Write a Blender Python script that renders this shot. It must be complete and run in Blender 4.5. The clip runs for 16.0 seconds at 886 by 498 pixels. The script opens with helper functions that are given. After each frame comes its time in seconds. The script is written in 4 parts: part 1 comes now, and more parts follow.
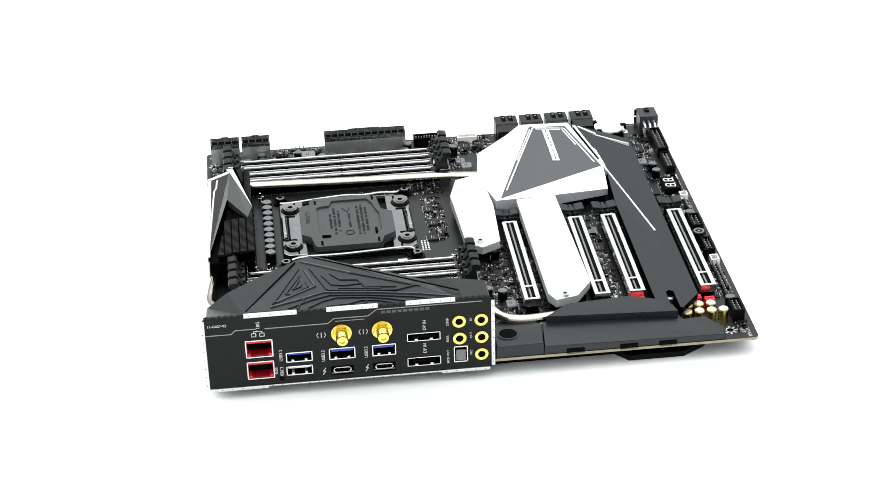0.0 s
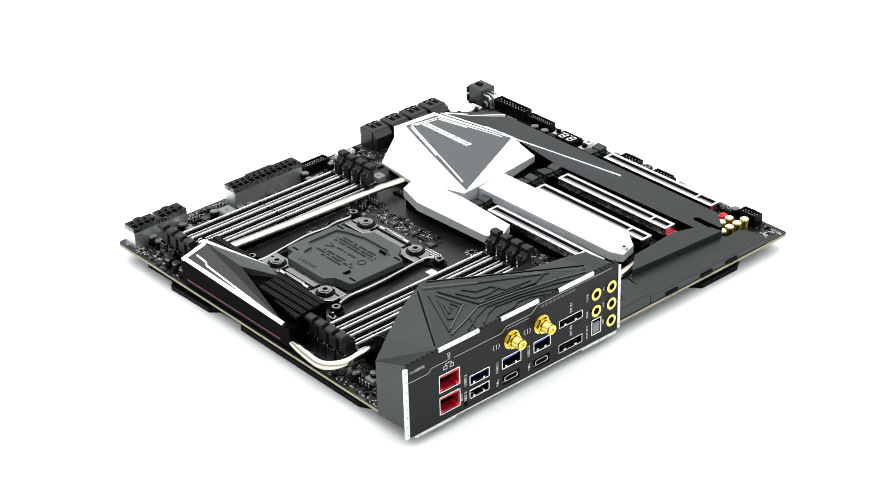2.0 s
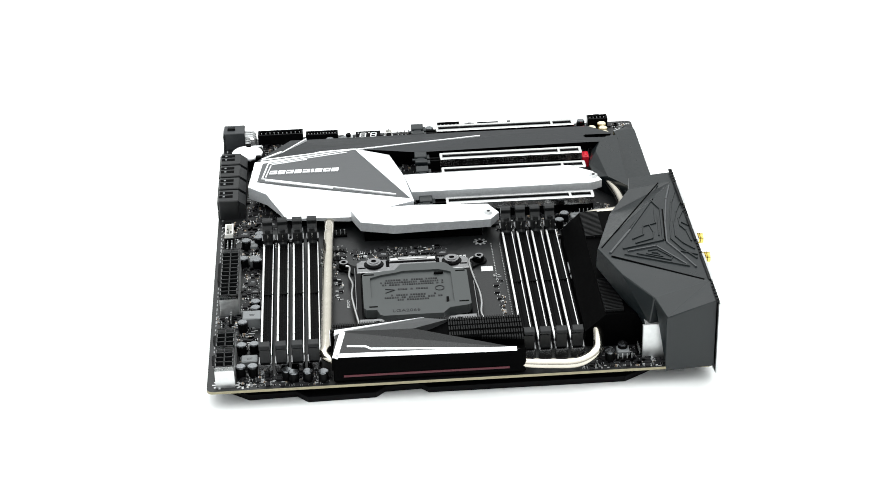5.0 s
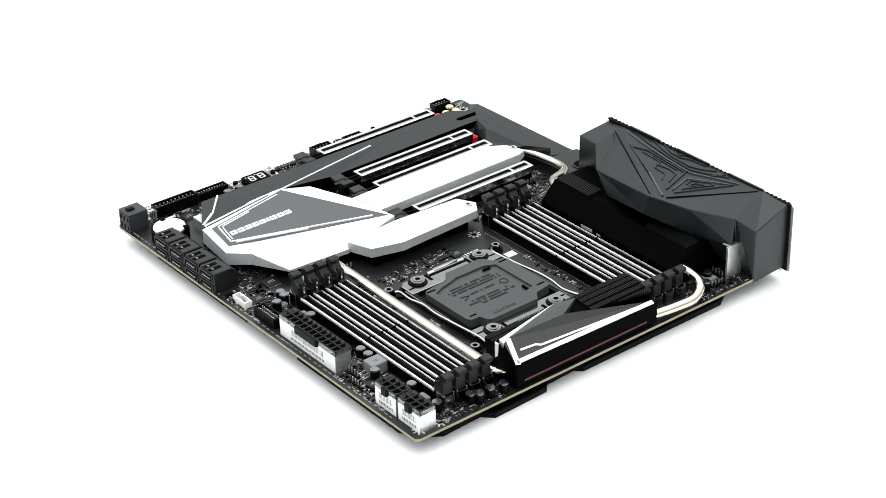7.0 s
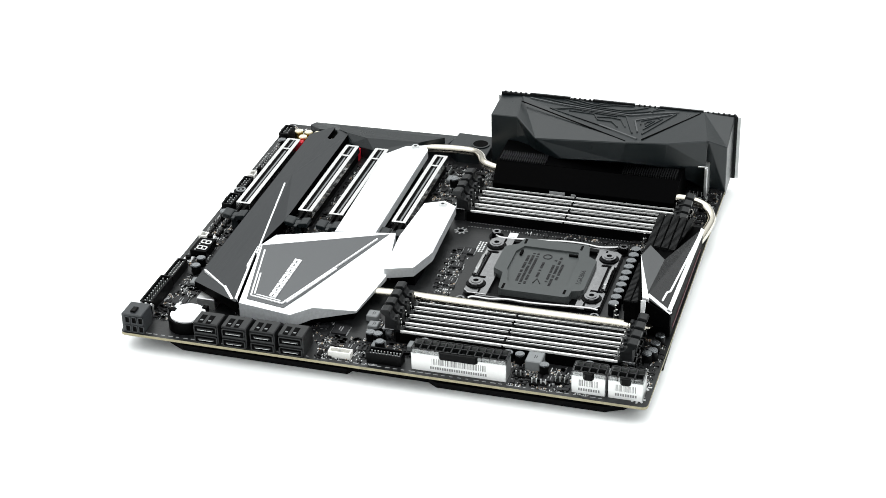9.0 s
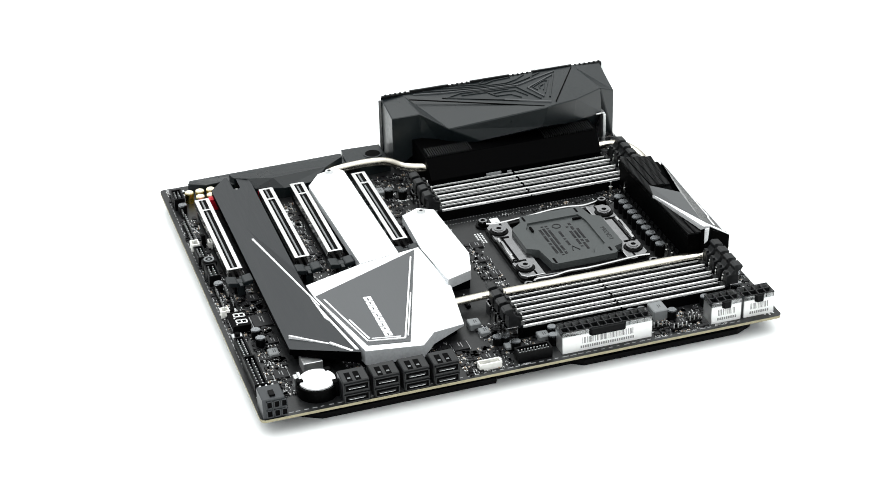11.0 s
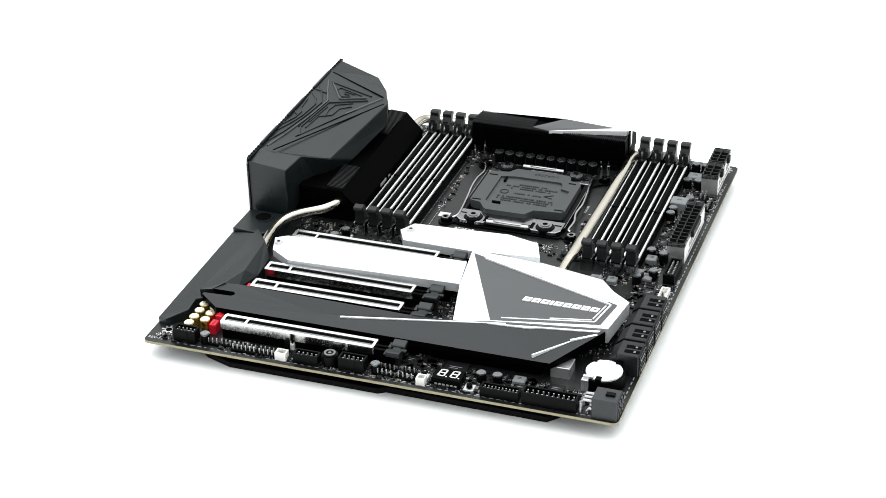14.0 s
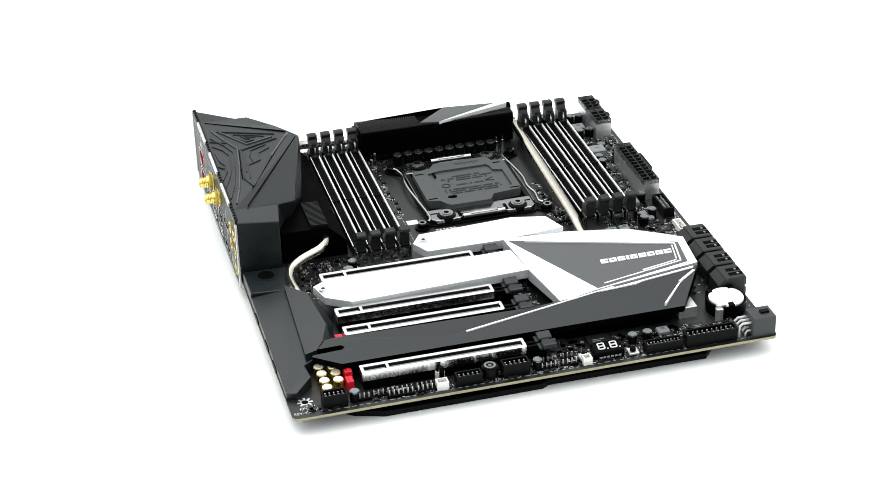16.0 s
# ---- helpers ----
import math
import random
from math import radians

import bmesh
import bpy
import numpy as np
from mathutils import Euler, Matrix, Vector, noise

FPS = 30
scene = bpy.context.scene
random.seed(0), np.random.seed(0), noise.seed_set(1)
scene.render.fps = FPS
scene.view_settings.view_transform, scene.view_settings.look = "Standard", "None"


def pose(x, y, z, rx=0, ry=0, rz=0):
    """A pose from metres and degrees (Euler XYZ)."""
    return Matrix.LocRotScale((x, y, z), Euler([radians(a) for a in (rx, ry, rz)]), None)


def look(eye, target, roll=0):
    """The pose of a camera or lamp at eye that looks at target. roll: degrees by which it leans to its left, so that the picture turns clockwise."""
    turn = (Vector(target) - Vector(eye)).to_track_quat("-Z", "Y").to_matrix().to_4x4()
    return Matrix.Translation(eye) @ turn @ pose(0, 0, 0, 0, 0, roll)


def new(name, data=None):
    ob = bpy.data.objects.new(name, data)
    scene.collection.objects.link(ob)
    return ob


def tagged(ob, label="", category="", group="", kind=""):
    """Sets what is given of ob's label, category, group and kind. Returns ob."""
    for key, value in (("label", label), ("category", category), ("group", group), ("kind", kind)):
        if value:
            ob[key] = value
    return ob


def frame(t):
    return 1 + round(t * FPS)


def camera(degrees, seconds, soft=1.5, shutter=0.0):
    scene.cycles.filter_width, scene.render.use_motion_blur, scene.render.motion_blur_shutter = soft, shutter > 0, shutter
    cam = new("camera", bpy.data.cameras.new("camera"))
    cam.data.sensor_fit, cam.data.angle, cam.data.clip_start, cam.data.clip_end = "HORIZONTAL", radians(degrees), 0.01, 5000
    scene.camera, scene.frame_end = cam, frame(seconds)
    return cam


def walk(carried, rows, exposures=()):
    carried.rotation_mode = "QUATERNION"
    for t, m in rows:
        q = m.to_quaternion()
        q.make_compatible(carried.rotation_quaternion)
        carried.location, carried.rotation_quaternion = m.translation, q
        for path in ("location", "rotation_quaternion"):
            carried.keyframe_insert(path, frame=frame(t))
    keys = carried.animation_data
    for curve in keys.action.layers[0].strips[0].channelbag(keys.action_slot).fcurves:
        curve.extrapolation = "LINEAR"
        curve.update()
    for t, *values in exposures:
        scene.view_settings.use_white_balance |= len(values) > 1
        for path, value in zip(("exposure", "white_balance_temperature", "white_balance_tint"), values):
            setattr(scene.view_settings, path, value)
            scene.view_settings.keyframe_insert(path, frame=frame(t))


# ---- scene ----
# One still camera looks down at a circuit board that turns on a white turntable.
EYE = (0.0, -1.0302, 0.5966)
cam = camera(25.67, 16.0, soft=0.6)
walk(cam, [(0.0, look(EYE, (-0.0067, 0.0027, 0.0057), -1.55)), (16.0, look(EYE, (-0.0067, 0.0027, 0.0057), -1.55))])

# ---- light: background light as of an assumed white studio tent, two softboxes overhead, all out of view ----
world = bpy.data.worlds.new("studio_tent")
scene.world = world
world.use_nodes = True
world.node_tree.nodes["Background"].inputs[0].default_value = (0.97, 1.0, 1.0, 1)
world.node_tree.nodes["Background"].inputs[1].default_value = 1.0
# unseen tent, assumed: background light is strongest overhead and falls off evenly to the horizon
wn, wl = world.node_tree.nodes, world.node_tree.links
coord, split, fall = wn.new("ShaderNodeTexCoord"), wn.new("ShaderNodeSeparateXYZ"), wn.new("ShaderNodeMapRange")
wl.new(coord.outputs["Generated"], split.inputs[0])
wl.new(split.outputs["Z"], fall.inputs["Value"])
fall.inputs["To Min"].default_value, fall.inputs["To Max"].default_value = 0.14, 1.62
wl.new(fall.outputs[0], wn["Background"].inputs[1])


def softbox(name, eye, target, size, watts):
    data = bpy.data.lights.new(name, "AREA")
    data.shape, data.size, data.energy = "SQUARE", size, watts
    data.color = (0.98, 1.0, 1.0)
    ob = new(name, data)
    ob.matrix_world = look(eye, target)
    return ob


softbox("softbox", (-0.5, 0.5, 1.6), (0, 0, 0), 2.0, 10)
softbox("softbox", (0.8, -0.1, 1.5), (0, 0, 0), 1.6, 4)
scene.view_settings.exposure = 0.46


# ---- materials ----
def material(name, color, rough=0.5, metal=0.0, spec=0.5, grain=0.0, grain_size=0.002, bump=0.0, bump_size=0.0006,
             streak=None, wear=0.0, coat=0.0, vary=0.0, emit=0.0):
    """A procedural surface: base colour with mottling and grain, fine relief, and a roughness that varies."""
    m = bpy.data.materials.new(name)
    m.use_nodes = True
    nt = m.node_tree
    b = nt.nodes["Principled BSDF"]
    b.inputs["Base Color"].default_value = (*color, 1)
    b.inputs["Roughness"].default_value = rough
    b.inputs["Metallic"].default_value = metal
    b.inputs["Specular IOR Level"].default_value = spec
    b.inputs["Coat Weight"].default_value = coat
    if emit:
        b.inputs["Emission Color"].default_value = (*color, 1)
        b.inputs["Emission Strength"].default_value = emit
    tc = nt.nodes.new("ShaderNodeTexCoord")
    mp = nt.nodes.new("ShaderNodeMapping")
    nt.links.new(tc.outputs["Object"], mp.inputs[0])
    if streak:
        mp.inputs["Scale"].default_value = streak

    def tex(size, detail=3.0):
        n = nt.nodes.new("ShaderNodeTexNoise")
        n.inputs["Scale"].default_value = 1.0 / size
        n.inputs["Detail"].default_value = detail
        nt.links.new(mp.outputs[0], n.inputs["Vector"])
        return n.outputs["Fac"]

    if grain or vary:
        fine, broad = tex(grain_size), tex(grain_size * 14, 2.0)
        mix = nt.nodes.new("ShaderNodeMath")
        mix.operation = "MULTIPLY_ADD"
        nt.links.new(fine, mix.inputs[0])
        mix.inputs[1].default_value = 0.6
        half = nt.nodes.new("ShaderNodeMath")
        half.operation = "MULTIPLY"
        half.inputs[1].default_value = 0.4
        nt.links.new(broad, half.inputs[0])
        nt.links.new(half.outputs[0], mix.inputs[2])
        src = mix.outputs[0]
        if vary:
            info = nt.nodes.new("ShaderNodeObjectInfo")
            add = nt.nodes.new("ShaderNodeMath")
            add.operation = "MULTIPLY_ADD"
            nt.links.new(info.outputs["Random"], add.inputs[0])
            add.inputs[1].default_value = vary
            nt.links.new(src, add.inputs[2])
            src = add.outputs[0]
        ramp = nt.nodes.new("ShaderNodeMapRange")
        ramp.inputs["From Min"].default_value, ramp.inputs["From Max"].default_value = 0.3, 0.7 + vary
        ramp.inputs["To Min"].default_value, ramp.inputs["To Max"].default_value = 1 - grain, 1 + grain
        nt.links.new(src, ramp.inputs["Value"])
        mul = nt.nodes.new("ShaderNodeMix")
        mul.data_type, mul.blend_type = "RGBA", "MULTIPLY"
        mul.inputs["Factor"].default_value = 1.0
        mul.inputs["A"].default_value = (*color, 1)
        nt.links.new(ramp.outputs[0], mul.inputs["B"])
        nt.links.new(mul.outputs["Result"], b.inputs["Base Color"])
        rr = nt.nodes.new("ShaderNodeMapRange")
        rr.inputs["From Min"].default_value, rr.inputs["From Max"].default_value = 0.3, 0.7
        rr.inputs["To Min"].default_value, rr.inputs["To Max"].default_value = max(rough - 0.08 - wear, 0.03), rough + 0.08
        nt.links.new(mix.outputs[0], rr.inputs["Value"])
        nt.links.new(rr.outputs[0], b.inputs["Roughness"])
    if bump:
        bp = nt.nodes.new("ShaderNodeBump")
        bp.inputs["Strength"].default_value = bump
        bp.inputs["Distance"].default_value = 0.0002
        nt.links.new(tex(bump_size, 2.0), bp.inputs["Height"])
        nt.links.new(bp.outputs[0], b.inputs["Normal"])
    return m


M_TABLE = material("white_table", (0.945, 0.955, 0.95), 0.55, grain=0.012, grain_size=0.03)
M_PCB = material("black_solder_mask", (0.006, 0.0064, 0.0068), 0.36, spec=0.42, grain=0.35, grain_size=0.0035, bump=0.25, bump_size=0.0012)
M_PCB_EDGE = material("fibreglass_edge", (0.30, 0.27, 0.17), 0.6, grain=0.25, grain_size=0.004)
M_SHROUD = material("matte_black_plastic", (0.0052, 0.0080, 0.0092), 0.34, spec=0.42, grain=0.15, grain_size=0.002, bump=0.12, bump_size=0.0005)
M_PLASTIC = material("black_plastic", (0.0020, 0.0021, 0.0023), 0.38, spec=0.07, grain=0.3, grain_size=0.003, bump=0.08)
M_CONN = material("connector_plastic", (0.0011, 0.0011, 0.0012), 0.42, spec=0.03, grain=0.3, grain_size=0.002)
M_CAP = material("socket_cap_plastic", (0.044, 0.049, 0.049), 0.45, spec=0.4, grain=0.15, grain_size=0.002, bump=0.1)
M_ALU = material("grey_brushed_aluminium", (0.1033, 0.1071, 0.1109), 0.42, metal=0.6, grain=0.05, grain_size=0.0005, streak=(0.03, 1, 1), bump=0.15, bump_size=0.0003)
M_WHITE = material("bright_silver_aluminium", (0.93, 0.94, 0.95), 0.35, metal=0.35, grain=0.04, grain_size=0.0008, streak=(0.05, 1, 1), bump=0.05)
M_SILVER_SHADE = material("shaded_silver_aluminium", (0.50, 0.515, 0.53), 0.42, metal=0.3, grain=0.15, grain_size=0.0015)
M_DARKALU = material("dark_brushed_aluminium", (0.0296, 0.0317, 0.0338), 0.42, metal=0.4, spec=0.3, grain=0.06, grain_size=0.0005, streak=(0.03, 1, 1), bump=0.12, bump_size=0.0003)
M_NICKEL = material("dark_nickel", (0.30, 0.30, 0.305), 0.16, metal=1.0, grain=0.12, grain_size=0.003)
M_RAIL = material("bright_rail_steel", (0.90, 0.90, 0.89), 0.3, metal=0.5, grain=0.02, grain_size=0.006)
M_ARMOUR = material("polished_slot_armour", (0.86, 0.86, 0.85), 0.2, metal=1.0, grain=0.03, grain_size=0.006)
M_CANTOP = material("capacitor_top_metal", (0.24, 0.25, 0.26), 0.26, metal=1.0, grain=0.15, grain_size=0.002)
M_FIN_SHADE = material("black_fins_and_shade", (0.0007, 0.0007, 0.0008), 0.5, spec=0.015, grain=0.3, grain_size=0.002)
M_STEEL = material("polished_steel", (0.74, 0.74, 0.72), 0.16, metal=1.0, grain=0.08, grain_size=0.004)
M_TIN = material("dull_tin_plate", (0.66, 0.67, 0.67), 0.38, metal=0.9, grain=0.12, grain_size=0.003, bump=0.1)
M_PIPE = material("nickel_heat_pipe", (0.64, 0.60, 0.52), 0.16, metal=1.0, grain=0.06, grain_size=0.006)
M_GOLD = material("gold_plate", (0.84, 0.66, 0.17), 0.25, metal=1.0, grain=0.1, grain_size=0.002)
M_RED = material("red_plastic", (0.55, 0.010, 0.025), 0.35, grain=0.12, grain_size=0.003)
M_BLUE = material("blue_plastic", (0.012, 0.055, 0.42), 0.4, grain=0.12, grain_size=0.002)
M_IVORY = material("white_plastic", (0.80, 0.79, 0.75), 0.4, grain=0.05, grain_size=0.003)
M_INK = material("white_ink", (0.62, 0.63, 0.63), 0.6, grain=0.1, grain_size=0.002)
M_GREYINK = material("grey_ink", (0.26, 0.265, 0.27), 0.6, grain=0.15, grain_size=0.002)
M_PAPER = material("white_paper_label", (0.84, 0.84, 0.83), 0.55, grain=0.03, grain_size=0.002)
M_BLACKINK = material("black_ink", (0.03, 0.03, 0.03), 0.6, grain=0.2, grain_size=0.002)
M_CHIP = material("chip_epoxy", (0.010, 0.010, 0.011), 0.42, spec=0.22, grain=0.25, grain_size=0.001, bump=0.1, vary=0.4)
M_GREYBLOCK = material("grey_ferrite", (0.1700, 0.1785, 0.1827), 0.45, grain=0.15, grain_size=0.002, vary=0.3)
M_GREYCONN = material("slate_grey_plastic", (0.030, 0.033, 0.036), 0.4, spec=0.35, grain=0.15, grain_size=0.002)
M_RECESS_SHADE = material("moulded_groove", (0.0012, 0.0012, 0.0013), 0.6, spec=0.03, grain=0.2, grain_size=0.002)
M_LEAD = material("dark_polished_steel", (0.42, 0.42, 0.42), 0.2, metal=1.0, grain=0.1, grain_size=0.003)
M_BACK = material("black_backplate", (0.003, 0.003, 0.0034), 0.45, spec=0.07, grain=0.3, grain_size=0.004)

# ---- mesh helpers, all lengths in millimetres on the board ----
BOARD_H = 0.010
board = new("motherboard")
board.matrix_world = pose(0, 0, BOARD_H, 0, 0, 96.27)
tagged(board, "black desktop computer motherboard with silver heatsinks on a white turntable", "motherboard")


def shape(bm, material, smooth=None):
    bm.normal_update()
    bmesh.ops.recalc_face_normals(bm, faces=bm.faces[:])
    for v in bm.verts:
        v.co *= 0.001
    me = bpy.data.meshes.new("mesh")
    if smooth is not None:
        for f in bm.faces:
            f.smooth = True
        for e in bm.edges:
            if len(e.link_faces) == 2 and e.calc_face_angle(0) > radians(smooth):
                e.smooth = False
    bm.to_mesh(me)
    bm.free()
    for m in (material if isinstance(material, (list, tuple)) else [material]):
        me.materials.append(m)
    return me


def part(name, bm, material, parent=None, label="", at=None, smooth=None):
    """Links a bmesh (or a ready mesh) as one mesh object under a thing or part; at: (x, y, z, turn) in millimetres and degrees."""
    ob = new(name, shape(bm, material, smooth) if isinstance(bm, bmesh.types.BMesh) else bm)
    ob.parent = parent or board
    low = name in ("chip", "mounting_hole") or (parent is not None and parent.name == "circuit_board")
    if at:
        ob.matrix_basis = pose(at[0] / 1000, at[1] / 1000, at[2] / 1000, 0, 0, at[3] if len(at) > 3 else 0)
    if low:
        ob.location.z += 0.0009  # these lie flat on the board's face
    if label:
        ob["label"] = label
    return ob


def merge(bm, bm2, mat=0):
    me = bpy.data.meshes.new("tmp")
    bm2.to_mesh(me)
    bm2.free()
    n = len(bm.faces)
    bm.from_mesh(me)
    bpy.data.meshes.remove(me)
    bm.faces.ensure_lookup_table()
    for f in bm.faces[n:]:
        f.material_index = mat


def box(bm, x0, x1, y0, y1, z0, z1, bevel=0.0, mat=0):
    b = bmesh.new()
    bmesh.ops.create_cube(b, size=1)
    for v in b.verts:
        v.co = Vector(((x0 + x1) / 2 + v.co.x * (x1 - x0), (y0 + y1) / 2 + v.co.y * (y1 - y0), (z0 + z1) / 2 + v.co.z * (z1 - z0)))
    if bevel:
        bmesh.ops.bevel(b, geom=b.edges[:], offset=bevel, segments=1, affect="EDGES")
    merge(bm, b, mat)
    return bm


def prism(bm, poly, z0, z1, mat=0, bevel=0.0):
    """A flat polygon raised from z0 to z1; z1 may be a list, one height a corner. bevel rounds the top rim."""
    b = bmesh.new()
    n = len(poly)
    zt = z1 if isinstance(z1, (list, tuple)) else [z1] * n
    low = [b.verts.new((x, y, z0)) for x, y in poly]
    top = [b.verts.new((x, y, z)) for (x, y), z in zip(poly, zt)]
    b.faces.new(low[::-1])
    cap = b.faces.new(top)
    for i in range(n):
        b.faces.new((low[i], low[(i + 1) % n], top[(i + 1) % n], top[i]))
    bmesh.ops.recalc_face_normals(b, faces=b.faces[:])
    if bevel:
        bmesh.ops.bevel(b, geom=list(cap.edges), offset=bevel, segments=2, affect="EDGES", profile=0.5)
    merge(bm, b, mat)
    return bm


def cylinder(bm, x, y, z0, z1, r, n=20, r2=None, mat=0, bevel=0.0):
    b = bmesh.new()
    bmesh.ops.create_cone(b, cap_ends=True, segments=n, radius1=r, radius2=r if r2 is None else r2, depth=z1 - z0)
    bmesh.ops.translate(b, verts=b.verts[:], vec=(x, y, (z0 + z1) / 2))
    if bevel:
        top = [e for e in b.edges if all(v.co.z > z1 - 1e-4 for v in e.verts)]
        bmesh.ops.bevel(b, geom=top, offset=bevel, segments=2, affect="EDGES")
    merge(bm, b, mat)
    return bm


def ring(bm, x, y, z0, z1, r_in, r_out, n=20, mat=0):
    b = bmesh.new()
    loops = [[b.verts.new((x + r * math.cos(2 * math.pi * i / n), y + r * math.sin(2 * math.pi * i / n), z)) for i in range(n)]
             for r, z in ((r_in, z0), (r_out, z0), (r_out, z1), (r_in, z1))]
    for a in range(4):
        p, q = loops[a], loops[(a + 1) % 4]
        for i in range(n):
            b.faces.new((p[i], p[(i + 1) % n], q[(i + 1) % n], q[i]))
    merge(bm, b, mat)
    return bm


def rim(bm, outer, inner, z0, z1, mat=0):
    """A flat raised frame between two outlines with the same number of corners."""
    b = bmesh.new()
    n = len(outer)
    loops = [[b.verts.new((x, y, z)) for x, y in loop] for loop, z in ((inner, z0), (outer, z0), (outer, z1), (inner, z1))]
    for a in range(4):
        p, q = loops[a], loops[(a + 1) % 4]
        for i in range(n):
            b.faces.new((p[i], p[(i + 1) % n], q[(i + 1) % n], q[i]))
    merge(bm, b, mat)
    return bm


def profile(bm, pts, x0, x1, bevel=0.0, mat=0):
    """An outline of (y, z) corners pushed through from x0 to x1."""
    b = bmesh.new()
    n = len(pts)
    a, c = [[b.verts.new((x, y, z)) for y, z in pts] for x in (x0, x1)]
    b.faces.new(a[::-1])
    b.faces.new(c)
    for i in range(n):
        b.faces.new((a[i], a[(i + 1) % n], c[(i + 1) % n], c[i]))
    bmesh.ops.recalc_face_normals(b, faces=b.faces[:])
    if bevel:
        bmesh.ops.bevel(b, geom=b.edges[:], offset=bevel, segments=1, affect="EDGES")
    merge(bm, b, mat)
    return bm


def spline(points, steps=8):
    """Catmull-Rom points through the given ones."""
    p = [Vector(points[0])] + [Vector(a) for a in points] + [Vector(points[-1])]
    out = []
    for i in range(1, len(p) - 2):
        for k in range(steps):
            t = k / steps
            a, b, c, d = p[i - 1:i + 3]
            out.append(0.5 * ((2 * b) + (c - a) * t + (2 * a - 5 * b + 4 * c - d) * t * t + (3 * b - a - 3 * c + d) * t ** 3))
    return out + [p[-2]]


def tube(bm, points, r, n=10, flat=1.0, mat=0):
    """A round rod along points; flat squeezes its height."""
    b = bmesh.new()
    pts = [Vector(q) for q in points]
    rows = []
    for i, q in enumerate(pts):
        d = (pts[min(i + 1, len(pts) - 1)] - pts[max(i - 1, 0)]).normalized()
        side = d.cross(Vector((0, 0, 1)))
        side = side.normalized() if side.length > 1e-4 else Vector((1, 0, 0))
        up = side.cross(d)
        rows.append([b.verts.new(q + side * r * math.cos(2 * math.pi * k / n) + up * r * flat * math.sin(2 * math.pi * k / n)) for k in range(n)])
    for a, c in zip(rows, rows[1:]):
        for k in range(n):
            b.faces.new((a[k], a[(k + 1) % n], c[(k + 1) % n], c[k]))
    b.faces.new(rows[0][::-1])
    b.faces.new(rows[-1])
    merge(bm, b, mat)
    return bm


def bar(bm, a, b_, width, z0, z1, mat=0):
    """A straight flat bar between two points of the plan."""
    a, b_ = Vector(a), Vector(b_)
    d = (b_ - a).normalized() * 1.0
    s = Vector((-d.y, d.x)) * width / 2
    return prism(bm, [tuple(a + s), tuple(a - s), tuple(b_ - s), tuple(b_ + s)][::-1], z0, z1, mat)


def rounded(x0, x1, y0, y1, r, n=6):
    out = []
    for cx, cy, a in ((x1 - r, y1 - r, 0), (x0 + r, y1 - r, 90), (x0 + r, y0 + r, 180), (x1 - r, y0 + r, 270)):
        out += [(cx + r * math.cos(radians(a + 90 * k / n)), cy + r * math.sin(radians(a + 90 * k / n))) for k in range(n + 1)]
    return out


B = bmesh.new


def tray(bm, x0, x1, y0, y1, z0, z1, t, floor, mat=0):
    """An open box in one piece: outer walls, rim, inner walls and floor."""
    b = bmesh.new()
    def loop(i, z):
        return [b.verts.new(q) for q in ((x0 + i, y0 + i, z), (x1 - i, y0 + i, z), (x1 - i, y1 - i, z), (x0 + i, y1 - i, z))]
    loops = [loop(0, z0), loop(0, z1), loop(t, z1), loop(t, floor)]
    b.faces.new(loops[0][::-1])
    b.faces.new(loops[3])
    for p, q in zip(loops, loops[1:]):
        for i in range(4):
            b.faces.new((p[i], p[(i + 1) % 4], q[(i + 1) % 4], q[i]))
    merge(bm, b, mat)
    return bm


# ---- white table sheet ----
g = bmesh.new()
bmesh.ops.create_grid(g, x_segments=2, y_segments=2, size=12)
table_mesh = bpy.data.meshes.new("table")
g.to_mesh(table_mesh)
g.free()
table_mesh.materials.append(M_TABLE)
tagged(new("ground", table_mesh), "seamless matt white studio table and backdrop sheet", "table", kind="structure")

# ---- circuit board ----
EX0, EX1, EY0, EY1 = -131.9, 144.4, -155.8, 148.4
b = B()
prism(b, rounded(EX0, EX1, EY0, EY1, 3.2), -0.45, 1.2)
pcb = part("circuit_board", b, [M_PCB, M_PCB_EDGE], label="black fibreglass circuit board with a pale edge")
for f in pcb.data.polygons:
    if abs(f.normal.z) < 0.5:
        f.material_index = 1

# ---- armour plate under the board ----
b = B()
prism(b, [(-97, -146), (-81, -151.5), (8, -151.5), (12, -149), (104, -150), (111, -142), (132, -131), (137.5, -121), (137.5, -22), (134, -20),
          (134, 24), (138, 30), (138, 124), (133, 134), (122, 142), (96, 141), (90, 147), (53, 146), (48, 141), (28, 140), (24, 144), (-30, 144),
          (-40, 144), (-84, 144), (-100, 134), (-120, 100), (-120, -76), (-128, -83), (-128, -114), (-120, -127)], -9.9, -6.5, bevel=0.6)
plate = part("backplate", b, M_BACK, label="black metal armour plate under the board")
for x, y in ((-118, -90), (110, -140), (130, 120), (-90, 130), (0, -140), (0, 135), (-100, -60), (128, -60)):
    b = B()
    cylinder(b, x, y, -7, -1.2, 3, 12)
    part("standoff", b, M_BACK, plate)


